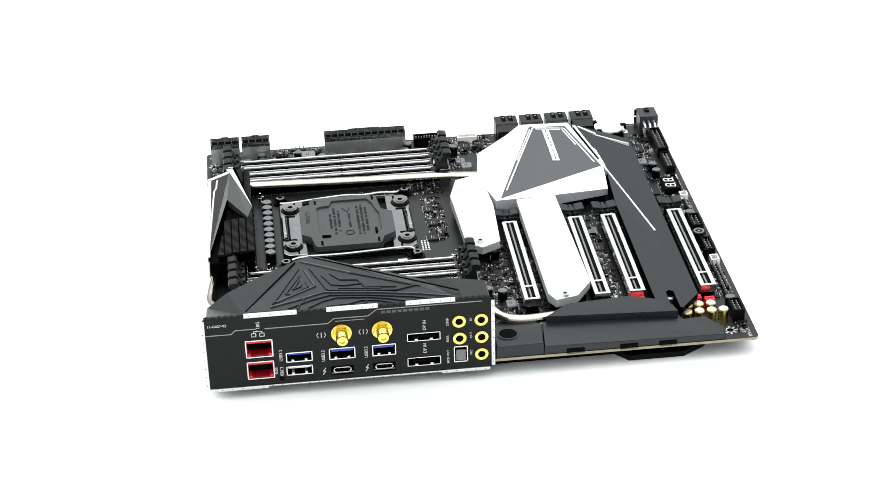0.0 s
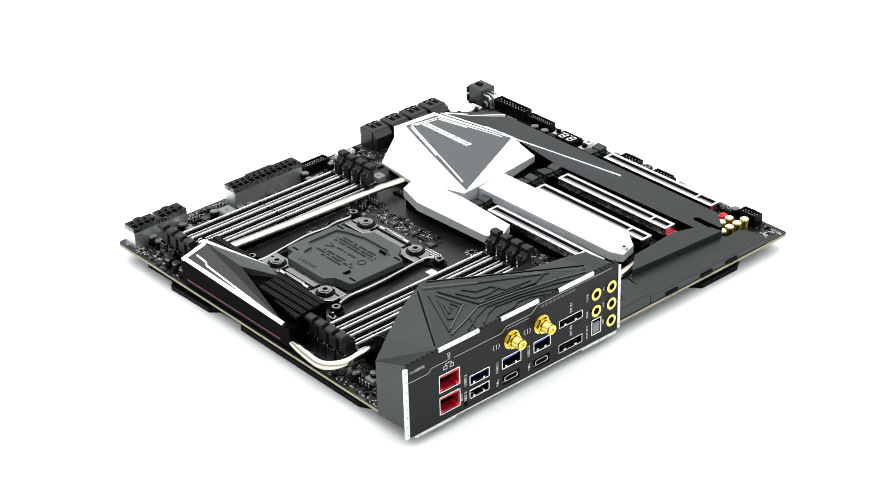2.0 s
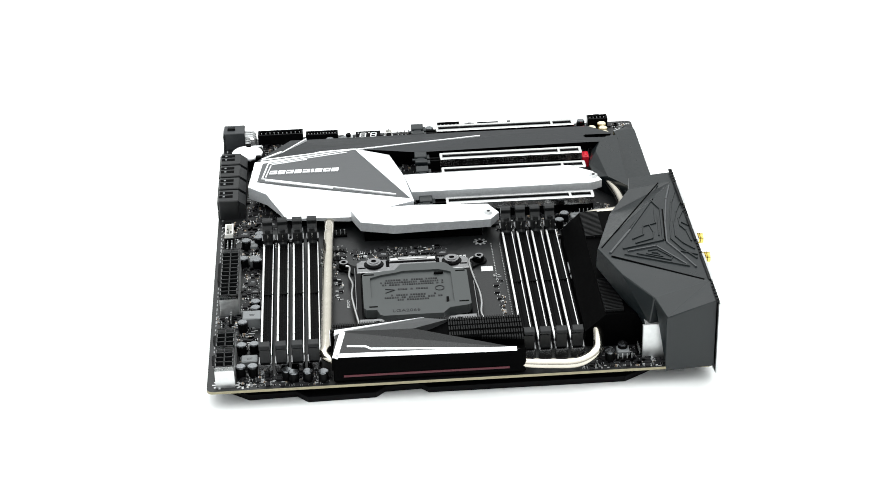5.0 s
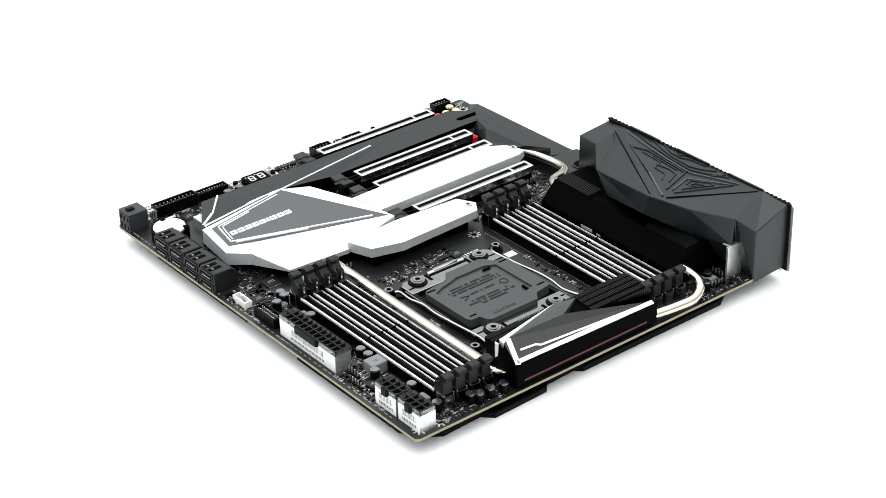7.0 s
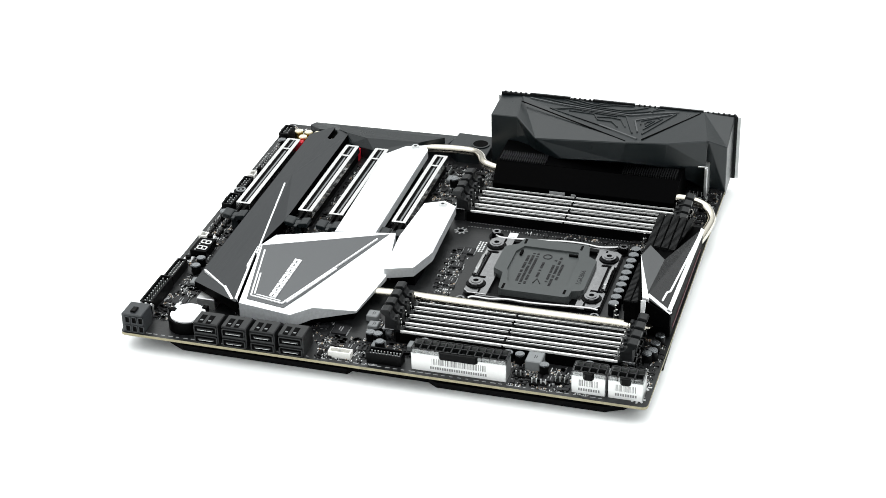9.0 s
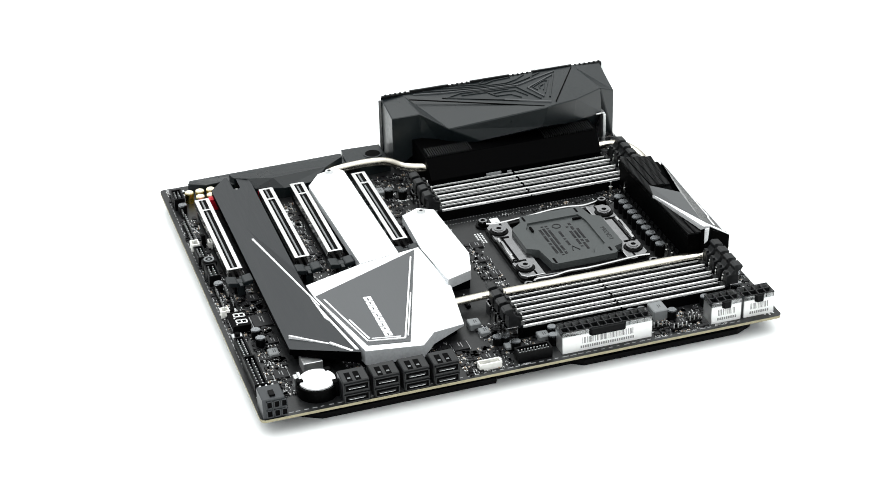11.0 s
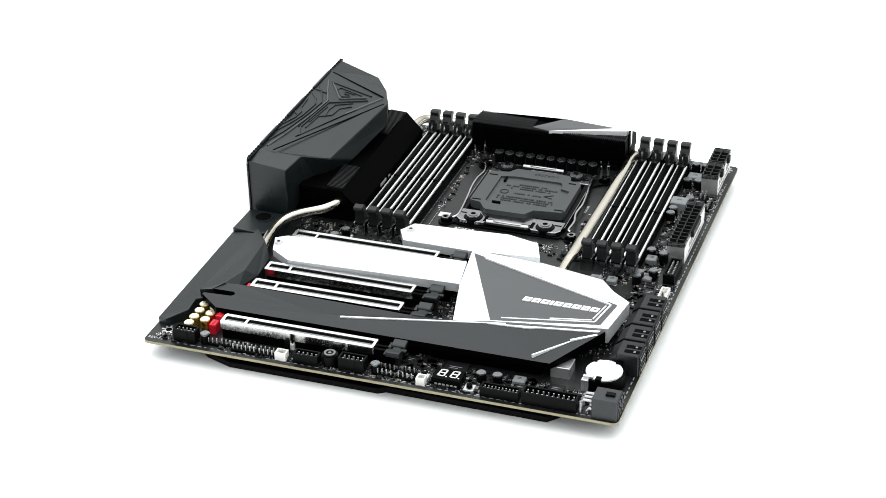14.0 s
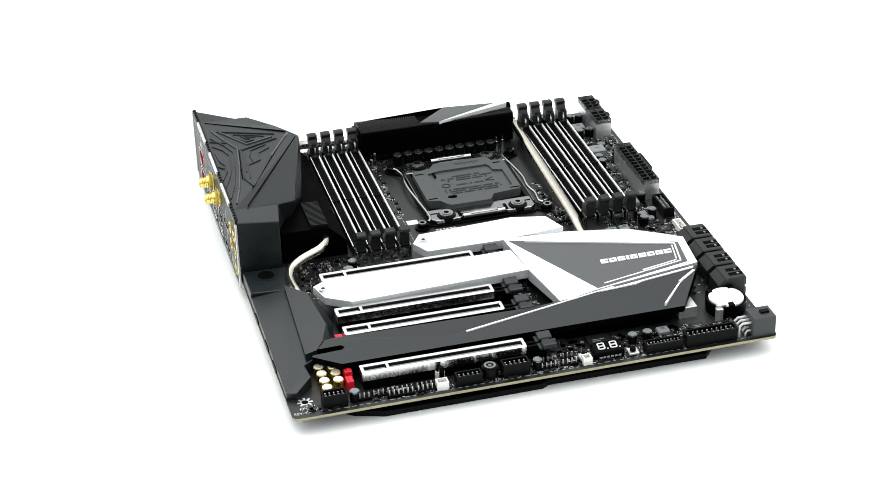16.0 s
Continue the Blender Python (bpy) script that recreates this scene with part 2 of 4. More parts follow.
# ---- lettering ----
def words(text, size, m, material, parent, name="lettering", depth=0.04, shear=0.0, align="LEFT"):
    """Raised letters of the built-in font; size in millimetres, m places the text's plane on the board."""
    cu = bpy.data.curves.new("text", "FONT")
    cu.body, cu.size, cu.extrude, cu.shear, cu.align_x, cu.resolution_u = text, size * 1.38, depth, shear, align, 2
    tmp = bpy.data.objects.new("text", cu)
    scene.collection.objects.link(tmp)
    bpy.context.view_layer.update()
    me = bpy.data.meshes.new_from_object(tmp.evaluated_get(bpy.context.evaluated_depsgraph_get()))
    bpy.data.objects.remove(tmp)
    me.transform(m)
    me.transform(Matrix.Scale(0.001, 4))
    me.materials.clear()
    me.materials.append(material)
    return part(name, me, None, parent)


def flat(x, y, z, turn=0):
    return Matrix.Translation((x, y, z)) @ Matrix.Rotation(radians(turn), 4, "Z")


# ---- rear port shroud ----
V = {"A": (-131.6, 148.6, 41.8), "A2": (-131.6, 129, 42.6), "C2": (-131.8, 9, 41.2), "C": (-131.8, -4.8, 40.0), "D": (-107, -5.3, 37.4),
     "Q1": (-104, 13, 39.0), "Q2": (-91, 28, 31.5), "P": (-75.2, 90, 43.6), "P2": (-80, 99, 43.0), "Q4": (-100, 136.8, 38.4), "Q5": (-85.5, 114, 40.6),
     "B": (-105.4, 148.6, 32.4), "L1": (-83.5, 47, 23.0), "L2": (-75, 86.5, 30.0), "L3": (-86, 112, 24.0), "Q4b": (-97.5, 137.0, 22.0),
     "A0": (-131.6, 148.6, 0.3), "B0": (-105.4, 148.6, 0.3), "C0": (-131.8, -4.8, 0.3), "D0": (-107, -5.3, 0.3), "Q10": (-104, 13, 14.0), "Q20": (-97, 27, 14.0),
     "W1": (-104, 34, 14.0), "W2": (-104, 112, 14.0), "W3": (-108, 134, 0.3)}
FACES = ["C C2 Q1 D", "C2 P Q2 Q1", "C2 A2 P", "A2 P2 P", "A2 Q4 Q5 P2", "P2 Q5 P", "A2 A B Q4", "Q2 P L2 L1", "P Q5 L3 L2", "Q5 Q4 Q4b L3", "Q4 B B0 W3 Q4b",
         "A A0 B0 B", "C D D0 C0", "D Q1 Q10 D0", "Q1 Q2 Q20 Q10", "Q2 L1 Q20", "L1 L2 L3 W2 W1", "L1 W1 Q20", "L3 Q4b W3 W2"]
b = B()
vs = {k: b.verts.new(p) for k, p in V.items()}
for f in FACES:
    b.faces.new([vs[k] for k in f.split()])
bmesh.ops.triangulate(b, faces=[f for f in b.faces if len(f.verts) > 4])
bmesh.ops.recalc_face_normals(b, faces=b.faces[:])
bmesh.ops.bevel(b, geom=[e for e in b.edges if len(e.link_faces) == 2 and e.calc_face_angle(0) > 0.15], offset=0.45, segments=1, affect="EDGES")
shroud = part("port_shroud", b, M_SHROUD, label="matte black faceted plastic shroud with maze relief")


def on_top(u, v, lift=0.0):
    """A point of the shroud's triangular top: u along the board's length from its bottom end, v from the rim inwards to the peak."""
    c, a, p = Vector(V["C2"]), Vector(V["A2"]), Vector(V["P"])
    n = (a - c).cross(p - c).normalized()
    n = n if n.z > 0 else -n
    return c + (a - c) * u + (p - (c + (a - c) * 0.675)) * v + n * lift


def ridge(points, width, height, name="relief_line", parent=None, material=None):
    """A raised strip that follows points of the shroud's top."""
    b = B()
    tops = [on_top(u, v) for u, v in points]
    n = (on_top(0.5, 0.2, 1) - on_top(0.5, 0.2)).normalized()
    for p, q in zip(tops, tops[1:]):
        d = (q - p).normalized()
        s = d.cross(n) * width / 2
        p, q = p - d * width * 0.3, q + d * width * 0.3
        lo = [b.verts.new(w + n * -0.3) for w in (p + s, p - s, q - s, q + s)]
        hi = [b.verts.new(w + n * height) for w in (p + s * 0.6, p - s * 0.6, q - s * 0.6, q + s * 0.6)]
        b.faces.new(hi)
        b.faces.new(lo[::-1])
        for i in range(4):
            b.faces.new((lo[i], lo[(i + 1) % 4], hi[(i + 1) % 4], hi[i]))
    return part(name, b, material or M_SHROUD, parent or shroud)


# nested chevrons and circuit-like lines on the top
M_SHINE = material("polished_highlight_plastic", (0.03, 0.033, 0.036), 0.12, spec=0.8, grain=0.1, grain_size=0.004)
# two slit-like cells that meet at the peak, each with a flank painted lighter as a highlight and stepped tracks inside
ridge([(0.715, 0.88), (0.50, 0.62)], 1.9, 0.68, material=M_SHINE)
ridge([(0.50, 0.62), (0.21, 0.31)], 1.4, 0.60)
ridge([(0.21, 0.31), (0.30, 0.245), (0.61, 0.32), (0.68, 0.74)], 1.4, 0.75)
ridge([(0.59, 0.62), (0.55, 0.50), (0.47, 0.48), (0.44, 0.34), (0.30, 0.31)], 1.0, 0.60)
ridge([(0.63, 0.60), (0.59, 0.42), (0.53, 0.39), (0.45, 0.41)], 1.0, 0.60)
ridge([(0.56, 0.345), (0.37, 0.295)], 1.0, 0.60)
ridge([(0.735, 0.74), (0.86, 0.15)], 1.4, 0.68)
ridge([(0.705, 0.70), (0.665, 0.41), (0.845, 0.17)], 1.4, 0.75, material=M_SHINE)
ridge([(0.73, 0.62), (0.80, 0.31), (0.775, 0.285), (0.695, 0.41), (0.705, 0.50)], 1.0, 0.60)
ridge([(0.735, 0.53), (0.765, 0.38), (0.73, 0.42), (0.725, 0.47)], 1.0, 0.60)
# nested angles between the cells, whose arms run out to the rim
ridge([(0.06, 0.07), (0.20, 0.15), (0.43, 0.24), (0.63, 0.29), (0.74, 0.19), (0.87, 0.09)], 1.4, 0.75, material=M_SHINE)
ridge([(0.12, 0.03), (0.24, 0.11), (0.43, 0.19), (0.60, 0.235), (0.69, 0.165), (0.79, 0.05)], 1.2, 0.68)
ridge([(0.24, 0.02), (0.34, 0.10), (0.43, 0.15), (0.575, 0.18), (0.64, 0.13), (0.70, 0.04)], 1.2, 0.68)
ridge([(0.32, 0.02), (0.40, 0.09), (0.47, 0.10), (0.52, 0.055), (0.62, 0.04)], 1.1, 0.68)
ridge([(0.44, 0.07), (0.47, 0.02)], 1.1, 0.68)
ridge([(0.72, 0.19), (0.755, 0.03)], 1.1, 0.68)
# near-black rods that paint the shade of moulded grooves along the flanks
for p, q in (((0.665, 0.955), (0.02, 0.17)), ((0.745, 0.88), (0.985, 0.05)), ((0.19, 0.285), (0.70, 0.86)), ((0.30, 0.222), (0.615, 0.30))):
    b = B()
    tube(b, [on_top(*p, 0.0), on_top(*q, 0.0)], 0.42, 6)
    part("moulded_groove", b, M_RECESS_SHADE, shroud)
# pale bracket beside the shroud's end
b = B()
box(b, -106, -94, 136.5, 138.5, 0.3, 22, 0.3)
box(b, -104, -95.5, 132, 138.5, 21.4, 22.4, 0.2)
part("bracket", b, M_TIN, shroud, "bright tin bracket")

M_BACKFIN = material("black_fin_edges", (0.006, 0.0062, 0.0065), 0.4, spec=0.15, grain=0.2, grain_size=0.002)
# ---- finned heatsink between the shroud and the memory slots ----
b = B()
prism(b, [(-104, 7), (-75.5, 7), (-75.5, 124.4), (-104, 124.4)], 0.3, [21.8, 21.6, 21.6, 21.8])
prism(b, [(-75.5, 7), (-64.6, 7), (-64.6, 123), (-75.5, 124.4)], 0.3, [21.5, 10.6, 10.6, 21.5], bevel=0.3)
fin_base = part("side_heatsink", b, M_FIN_SHADE, label="black finned heatsink")
for y0, y1 in ((9, 39), (88, 122)):
    b = B()
    y = y0
    while y < y1:
        prism(b, [(-86, y), (-75.5, y), (-75.5, y + 0.7), (-86, y + 0.7)], 18, [23.6, 23, 23, 23.6])
        y += 1.5
    box(b, -81.2, -80.4, y0, y1, 18, 22.6)
    tagged(part("fin", b, M_BACKFIN, fin_base, "rows of fine black fins"), kind="stuff")
b = B()
box(b, -64.8, -64.2, 44, 54, 7.6, 9.4)
box(b, -64.8, -64.2, 58, 61, 7.6, 8.8)
part("printed_mark", b, M_GREYINK, fin_base)

def shell(bm, top, drop, mat_top=0, mat_side=0):
    """A faceted lid: faces over given corners, with sides that drop to a height."""
    names = {}
    for face in top:
        for p in face:
            names.setdefault(p, bm.verts.new(p))
    made = [bm.faces.new([names[p] for p in face]) for face in top]
    for f in made:
        f.material_index = mat_top
    rim = [e for e in bm.edges if len(e.link_faces) == 1 and e.link_faces[0] in made]
    low = {}
    for e in rim:
        for v in e.verts:
            if v not in low:
                low[v] = bm.verts.new((v.co.x, v.co.y, drop))
    for e in rim:
        p, q = e.verts
        f = bm.faces.new((p, q, low[q], low[p]))
        f.material_index = mat_side
    return bm


# ---- arm cover along the rear edge ----
b = B()
prism(b, [(-131.4, -8), (-105, -8), (-104, -28), (-112, -36), (-131.4, -34)], 0.3, [8.5, 8.0, 8.5, 9, 9], bevel=0.5)
prism(b, [(-131.4, -34.6), (-112, -36.6), (-109, -44), (-109, -112), (-117, -116), (-116, -128), (-126, -138), (-131.4, -136)], 0.3,
      [6.5, 9.5, 10, 9, 8, 8, 5.5, 5.0], bevel=0.5)
arm = part("edge_cover", b, M_SHROUD, label="matte black plastic cover along the rear edge")
b = B()
shell(b, [[(-112.4, -38.6, 13.8), (-101.5, -52, 14.2), (-98.6, -88, 14.4), (-104, -104, 14.0), (-109, -111, 13.0), (-115.6, -112.8, 12.6)],
          [(-101.5, -52, 14.2), (-94.5, -62, 9.0), (-93.4, -82, 8.4), (-98.6, -88, 14.4)], [(-98.6, -88, 14.4), (-93.4, -82, 8.4), (-98, -100, 9.0), (-104, -104, 14.0)]], 0.3)
part("spine", b, M_SHROUD, arm)
b = B()
ring(b, -119, -16, 8.0, 8.9, 5.0, 6.2, 28)
cylinder(b, -119, -16, 8.0, 8.85, 5.0, 28, mat=1)
part("screw_well", b, [M_SHROUD, M_RECESS_SHADE], arm)
for y in (-52, -82, -104):
    b = B()
    box(b, -131.9, -130.4, y - 5, y + 5, 0.4, 3.6)
    part("edge_notch", b, M_CONN, arm)

# ---- heat pipes ----
b = B()
tube(b, spline([(-72, 110, 10.5), (-71, 120, 11.5), (-70.5, 132, 11.5), (-68, 142, 9.5), (-58, 147.5, 7), (-44, 147, 6.5), (-26, 144, 6.5), (-12, 138, 6.5)]), 2.9, 14)
part("heat_pipe", b, M_PIPE, label="bent nickel-plated heat pipe", smooth=60)
b = B()
tube(b, spline([(-82, 18, 11.5), (-77.5, 8.6, 14.2), (-83, -3.2, 14), (-96, -9.5, 12), (-103.5, -15.5, 10.2), (-106.4, -26, 9.3), (-105.5, -40, 9.2), (-103, -54, 9)]), 2.8, 14)
part("heat_pipe", b, M_PIPE, label="bent nickel-plated heat pipe", smooth=60)
b = B()
tube(b, spline([(72, 136, 8), (79.5, 131, 9.5), (78.8, 118, 10), (77.5, 60, 9), (76, 0, 8.5), (75.4, -12, 8), (75, -30, 7)]), 3.2, 14, 0.62)
part("heat_pipe", b, M_PIPE, label="flattened nickel-plated heat pipe", smooth=60)

# ---- chipset heatsink ----
T, C7, C6, BB = (22.3, -29.5, 16.2), (27, -67, 14.6), (34.8, -101.8, 11.9), (56, -102.6, 16.9)
E1, E2, E3, E4, E5 = (121.5, -91, 16.8), (125.2, -59, 15.8), (113.8, -49.5, 15.2), (101.5, -28, 8.8), (63, -22.6, 10.6)

b = B()
shell(b, [[T, C7, C6, BB], [T, BB, E1, E2, E3], [T, E3, E4, E5]], 7.6, 0, 1)
chipset = part("chipset_heatsink", b, [M_WHITE, M_SILVER_SHADE], label="faceted silver and grey chipset heatsink")
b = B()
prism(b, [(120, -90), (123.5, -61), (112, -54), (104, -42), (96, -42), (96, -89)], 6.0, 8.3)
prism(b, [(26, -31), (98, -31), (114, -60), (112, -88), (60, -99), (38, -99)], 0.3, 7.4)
part("heatsink_base", b, M_FIN_SHADE, chipset)
# dark grey inlay with its silver outlines
b = B()
prism(b, [(24.4, -32.6), (56.8, -101.6), (116.4, -88.2), (119.6, -64.8)], 14, [16.4, 17.15, 17.1, 16.6], bevel=0.12)
part("grey_inlay", b, M_ALU, chipset, "brushed dark grey aluminium inlay")
for p, q, w in (((33, -37.5), (116.5, -66.8), 0.9), ((72, -49.8), (114.5, -64.6), 0.7), ((116.5, -66.8), (112.8, -86.6), 0.9), ((114.3, -68.6), (111, -84.4), 0.7),
                ((62, -98.0), (112.8, -87.0), 0.9), ((88, -90.6), (110.6, -85.6), 0.9)):
    b = B()
    bar(b, p, q, w, 16.2, 17.42)
    part("silver_line", b, M_WHITE, chipset)
# plain slanted blocks in place of the maker's word mark
x = 67.6
for k in range(9):
    b = B()
    w = 1.7 if k == 3 else 4.5
    prism(b, [(x, -76.8), (x + w, -76.8), (x + w + 0.7, -72.4), (x + 0.7, -72.4)], 16.2, 17.45)
    if k != 3:
        box(b, x + w * (0.3 if k % 2 else 0.45), x + w * (0.75 if k % 2 else 1.02), -75.1, -74.3, 17.3, 17.5, mat=1)
    part("word_mark_block", b, [M_WHITE, M_ALU], chipset)
    x += w + 0.75

# dark lower plate that runs on as a storage-drive cover between two slots
b = B()
DK, DE = (99, -128, 12.8), (120.5, -93.2, 16.2)
S1, S2, S3, S4, S5 = (-98.5, -128, 12.6), (-112.5, -116.5, 12.6), (-111.5, -107.5, 12.8), (-104, -102.8, 13.2), (-96, -102.4, 13.6)
G1, G2, G3 = (-40, -118.8, 13.5), (54.8, -104.2, 16.0), (16, -102.8, 12.2)
N1, N2, N3, N4, N5 = (-112, -115, 12.6), (-95.2, -114.6, 13.0), (-93.4, -112.4, 13.1), (-95.2, -110.2, 13.1), (-111.4, -110, 12.8)
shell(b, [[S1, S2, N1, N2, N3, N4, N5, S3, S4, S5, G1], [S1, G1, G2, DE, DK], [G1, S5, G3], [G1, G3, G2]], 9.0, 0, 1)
strip = part("drive_cover", b, [M_DARKALU, M_FIN_SHADE], None, "dark grey aluminium cover with a silver stripe")
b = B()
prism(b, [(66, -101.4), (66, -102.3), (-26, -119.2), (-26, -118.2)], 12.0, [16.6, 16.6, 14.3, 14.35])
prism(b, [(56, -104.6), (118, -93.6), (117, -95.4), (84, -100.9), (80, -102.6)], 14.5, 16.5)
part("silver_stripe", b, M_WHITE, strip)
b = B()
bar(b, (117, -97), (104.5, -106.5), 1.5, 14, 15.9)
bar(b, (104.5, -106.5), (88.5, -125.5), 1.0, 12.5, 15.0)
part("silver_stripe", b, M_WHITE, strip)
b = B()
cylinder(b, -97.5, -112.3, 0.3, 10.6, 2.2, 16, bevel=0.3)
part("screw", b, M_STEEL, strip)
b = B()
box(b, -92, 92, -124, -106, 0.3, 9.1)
part("cover_base", b, M_FIN_SHADE, strip)

# silver storage-drive covers
b = B()
shell(b, [[(-97, -47, 14.6), (-90, -43.4, 15.0), (23, -42, 15.4), (26.8, -66.6, 15.0), (-79, -69.6, 14.4), (-93, -60, 14.2)]], 9.5, 0, 1)
cover = part("silver_drive_cover", b, [M_WHITE, M_SILVER_SHADE], label="bright silver aluminium storage-drive cover")
b = B()
cylinder(b, -92.3, -52.6, 14.2, 16.0, 2.6, 20, bevel=0.3)
cylinder(b, -92.3, -52.6, 15.9, 16.1, 1.1, 8, mat=1)
part("screw", b, [M_TIN, M_CHIP], cover)
b = B()
box(b, -86, 20, -66, -46, 0.3, 9.6)
part("cover_base", b, M_FIN_SHADE, cover)
b = B()
shell(b, [[(-29, -14, 13.4), (-23, -5, 13.8), (20, -3.2, 14.2), (36, -2.4, 14.4), (56, -8, 14.6), (62, -24, 14.8), (22, -27.4, 14.2), (-23, -25.4, 13.4)]], 8.5, 0, 1)
cover = part("silver_drive_cover", b, [M_WHITE, M_SILVER_SHADE], label="short bright silver aluminium storage-drive cover")
b = B()
cylinder(b, -22.5, -13.4, 13.2, 15.0, 2.6, 20, bevel=0.3)
cylinder(b, -22.5, -13.4, 14.9, 15.1, 1.1, 8, mat=1)
part("screw", b, [M_TIN, M_CHIP], cover)
b = B()
box(b, -18, 54, -23, -8, 0.3, 8.6)
part("cover_base", b, M_FIN_SHADE, cover)


# ---- expansion slots ----
def thumb_pad(y, k):
    """The sloping thumb pad on one side of a slot's latch."""
    return [(y + k * q, z) for q, z in ((1.4, 9.0), (7.4, 9.8), (7.6, 12.4), (6.8, 13.0), (2.2, 12.2), (1.4, 11.4))]


def expansion_slot(y):
    b = B()
    box(b, -89.5, 1.5, y - 3.5, y + 3.5, 0.3, 11.0)
    slot = part("expansion_slot", b, M_CONN, label="expansion card slot with steel armour")
    b = B()
    for s in (-1, 1):
        box(b, -89.9, 1.9, y + s * 3.85 - 0.75, y + s * 3.85 + 0.75, 7.4, 12.3, 0.12)
        box(b, -89.9, 1.9, y + s * 2.7 - 0.5, y + s * 2.7 + 0.5, 11.2, 12.3)
    for x0, x1 in ((-90.2, -88.4), (0.5, 2.2), (-76.2, -74.6)):
        box(b, x0, x1, y - 3.9, y + 3.9, 9.0 if x0 > -76.5 and x0 < -70 else 7.4, 12.26)
    part("armour", b, M_ARMOUR, slot, "polished steel armour frame")
    b = B()
    for x0, x1 in ((-88, -76.8), (-74, 0)):
        box(b, x0, x1, y - 0.5, y + 0.5, 11.0, 11.25)
    part("contact_groove", b, M_GREYBLOCK, slot)
    b = B()
    box(b, 2.2, 9, y - 2.6, y - 1.0, 0.3, 10.4)
    box(b, 2.2, 9, y + 1.0, y + 2.6, 0.3, 10.4)
    box(b, 8, 14, y - 3.2, y + 3.2, 0.3, 10.0, 0.3)
    part("slot_end", b, M_CONN, slot)
    b = B()
    for k in (-1, 1):
        profile(b, thumb_pad(y, k), 10.5, 18.5, 0.35)
        profile(b, [(y + k * q, z) for q, z in ((1.0, 9.4), (6.2, 9.8), (6.2, 10.8), (1.0, 10.6))], 8.8, 10.6)
    box(b, 12, 16.6, y - 2.0, y + 2.0, 0.3, 11.2, 0.2)
    box(b, 13.4, 20, y - 1.1, y + 1.1, 9.8, 11.0, 0.2)
    part("latch", b, M_SHROUD, slot)


for y in (-34.4, -74.9, -95.2, -136.3):
    expansion_slot(y)


M_LATCH = material("grey_black_latch_plastic", (0.008, 0.0086, 0.0092), 0.38, spec=0.28, grain=0.2, grain_size=0.002)
# ---- memory slots ----
def memory_slot(x, shared={}):
    if not shared:
        b = B()
        box(b, -3.4, 3.4, 0, 128, 0.3, 7.6)
        box(b, -2.0, 2.0, -3, 131, 0.3, 7.0)
        shared["body"] = shape(b, M_CONN)
        b = B()
        box(b, 1.9, 3.0, 2.5, 126, 7.4, 8.9, 0.15)
        box(b, -3.3, -2.85, 2.5, 126, 7.4, 8.5)
        shared["rail"] = shape(b, M_RAIL)
        b = B()
        box(b, -0.9, -0.2, 3, 126, 7, 8.3)
        box(b, 0.5, 1.1, 3, 126, 7, 8.3)
        box(b, -3.2, 3.2, 61, 62, 7.2, 8.6)
        shared["groove_wall"] = shape(b, M_CONN)
        for k, s in (("low", 1), ("high", -1)):
            b = B()
            m = (lambda y: y) if s == 1 else (lambda y: 128 - y)
            profile(b, [(m(q), z) for q, z in ((1, 8.5), (1, 15), (-1.6, 15.8), (-3.4, 18.2), (-3.0, 20.4), (-4.4, 21.4), (-8.4, 20.8), (-9.0, 19.4), (-7.6, 17.6), (-6.2, 17.0), (-6.5, 8.5))],
                    -3.0, 3.0, 0.25)
            profile(b, [(m(q), z) for q, z in ((0.9, 14.6), (-0.6, 15.2), (-0.6, 16.8), (0.9, 16.8))], -1.6, 1.6)
            box(b, -2.4, 2.4, *sorted((m(-4), m(4))), 0.3, 9)
            shared["latch_" + k] = shape(b, M_LATCH)
            b = B()
            for q in (-1, 1):
                box(b, q * 3.2 - 0.5, q * 3.2 + 0.5, *sorted((m(-7.5), m(-1))), 0.3, 9.5, 0.1)
            box(b, -3, 3, *sorted((m(-8.2), m(-7.4))), 0.3, 8.5)
            shared["holder_" + k] = shape(b, M_NICKEL)
            b = B()
            box(b, -0.5, 0.5, *sorted((m(2), m(2.6))), 9, 15)
            shared["clip_" + k] = shape(b, M_STEEL)
    slot = part("memory_slot", shared["body"], None, at=(x, 0, 0), label="black memory slot with polished steel rails")
    part("rail", shared["rail"], None, slot, "polished steel rails")
    part("groove_wall", shared["groove_wall"], None, slot)
    for k in ("low", "high"):
        part("latch", shared["latch_" + k], None, slot)
        part("latch_holder", shared["holder_" + k], None, slot, "dark polished metal latch holder")
        part("clip", shared["clip_" + k], None, slot)


for x in (-58.8, -49.9, -41.0, -32.1, 85.6, 94.5, 103.4, 112.3):
    memory_slot(x)

# ---- processor socket ----
b = B()
prism(b, rounded(-9, 62, 22, 104, 5), 0.3, 2.6, bevel=0.3)
for cx, cy in ((-13.5, 23.5), (-13.5, 102.5), (67.5, 23.5), (67.5, 102.5)):
    bar(b, (cx, cy), (cx + (17 if cx < 0 else -17), cy + (13 if cy < 50 else -13)), 7.5, 0.4, 2.5)
    cylinder(b, cx, cy, 0.3, 2.5, 4.6, 20, bevel=0.3)
socket = part("processor_socket", b, M_PLASTIC, label="black processor socket with a protective cap")
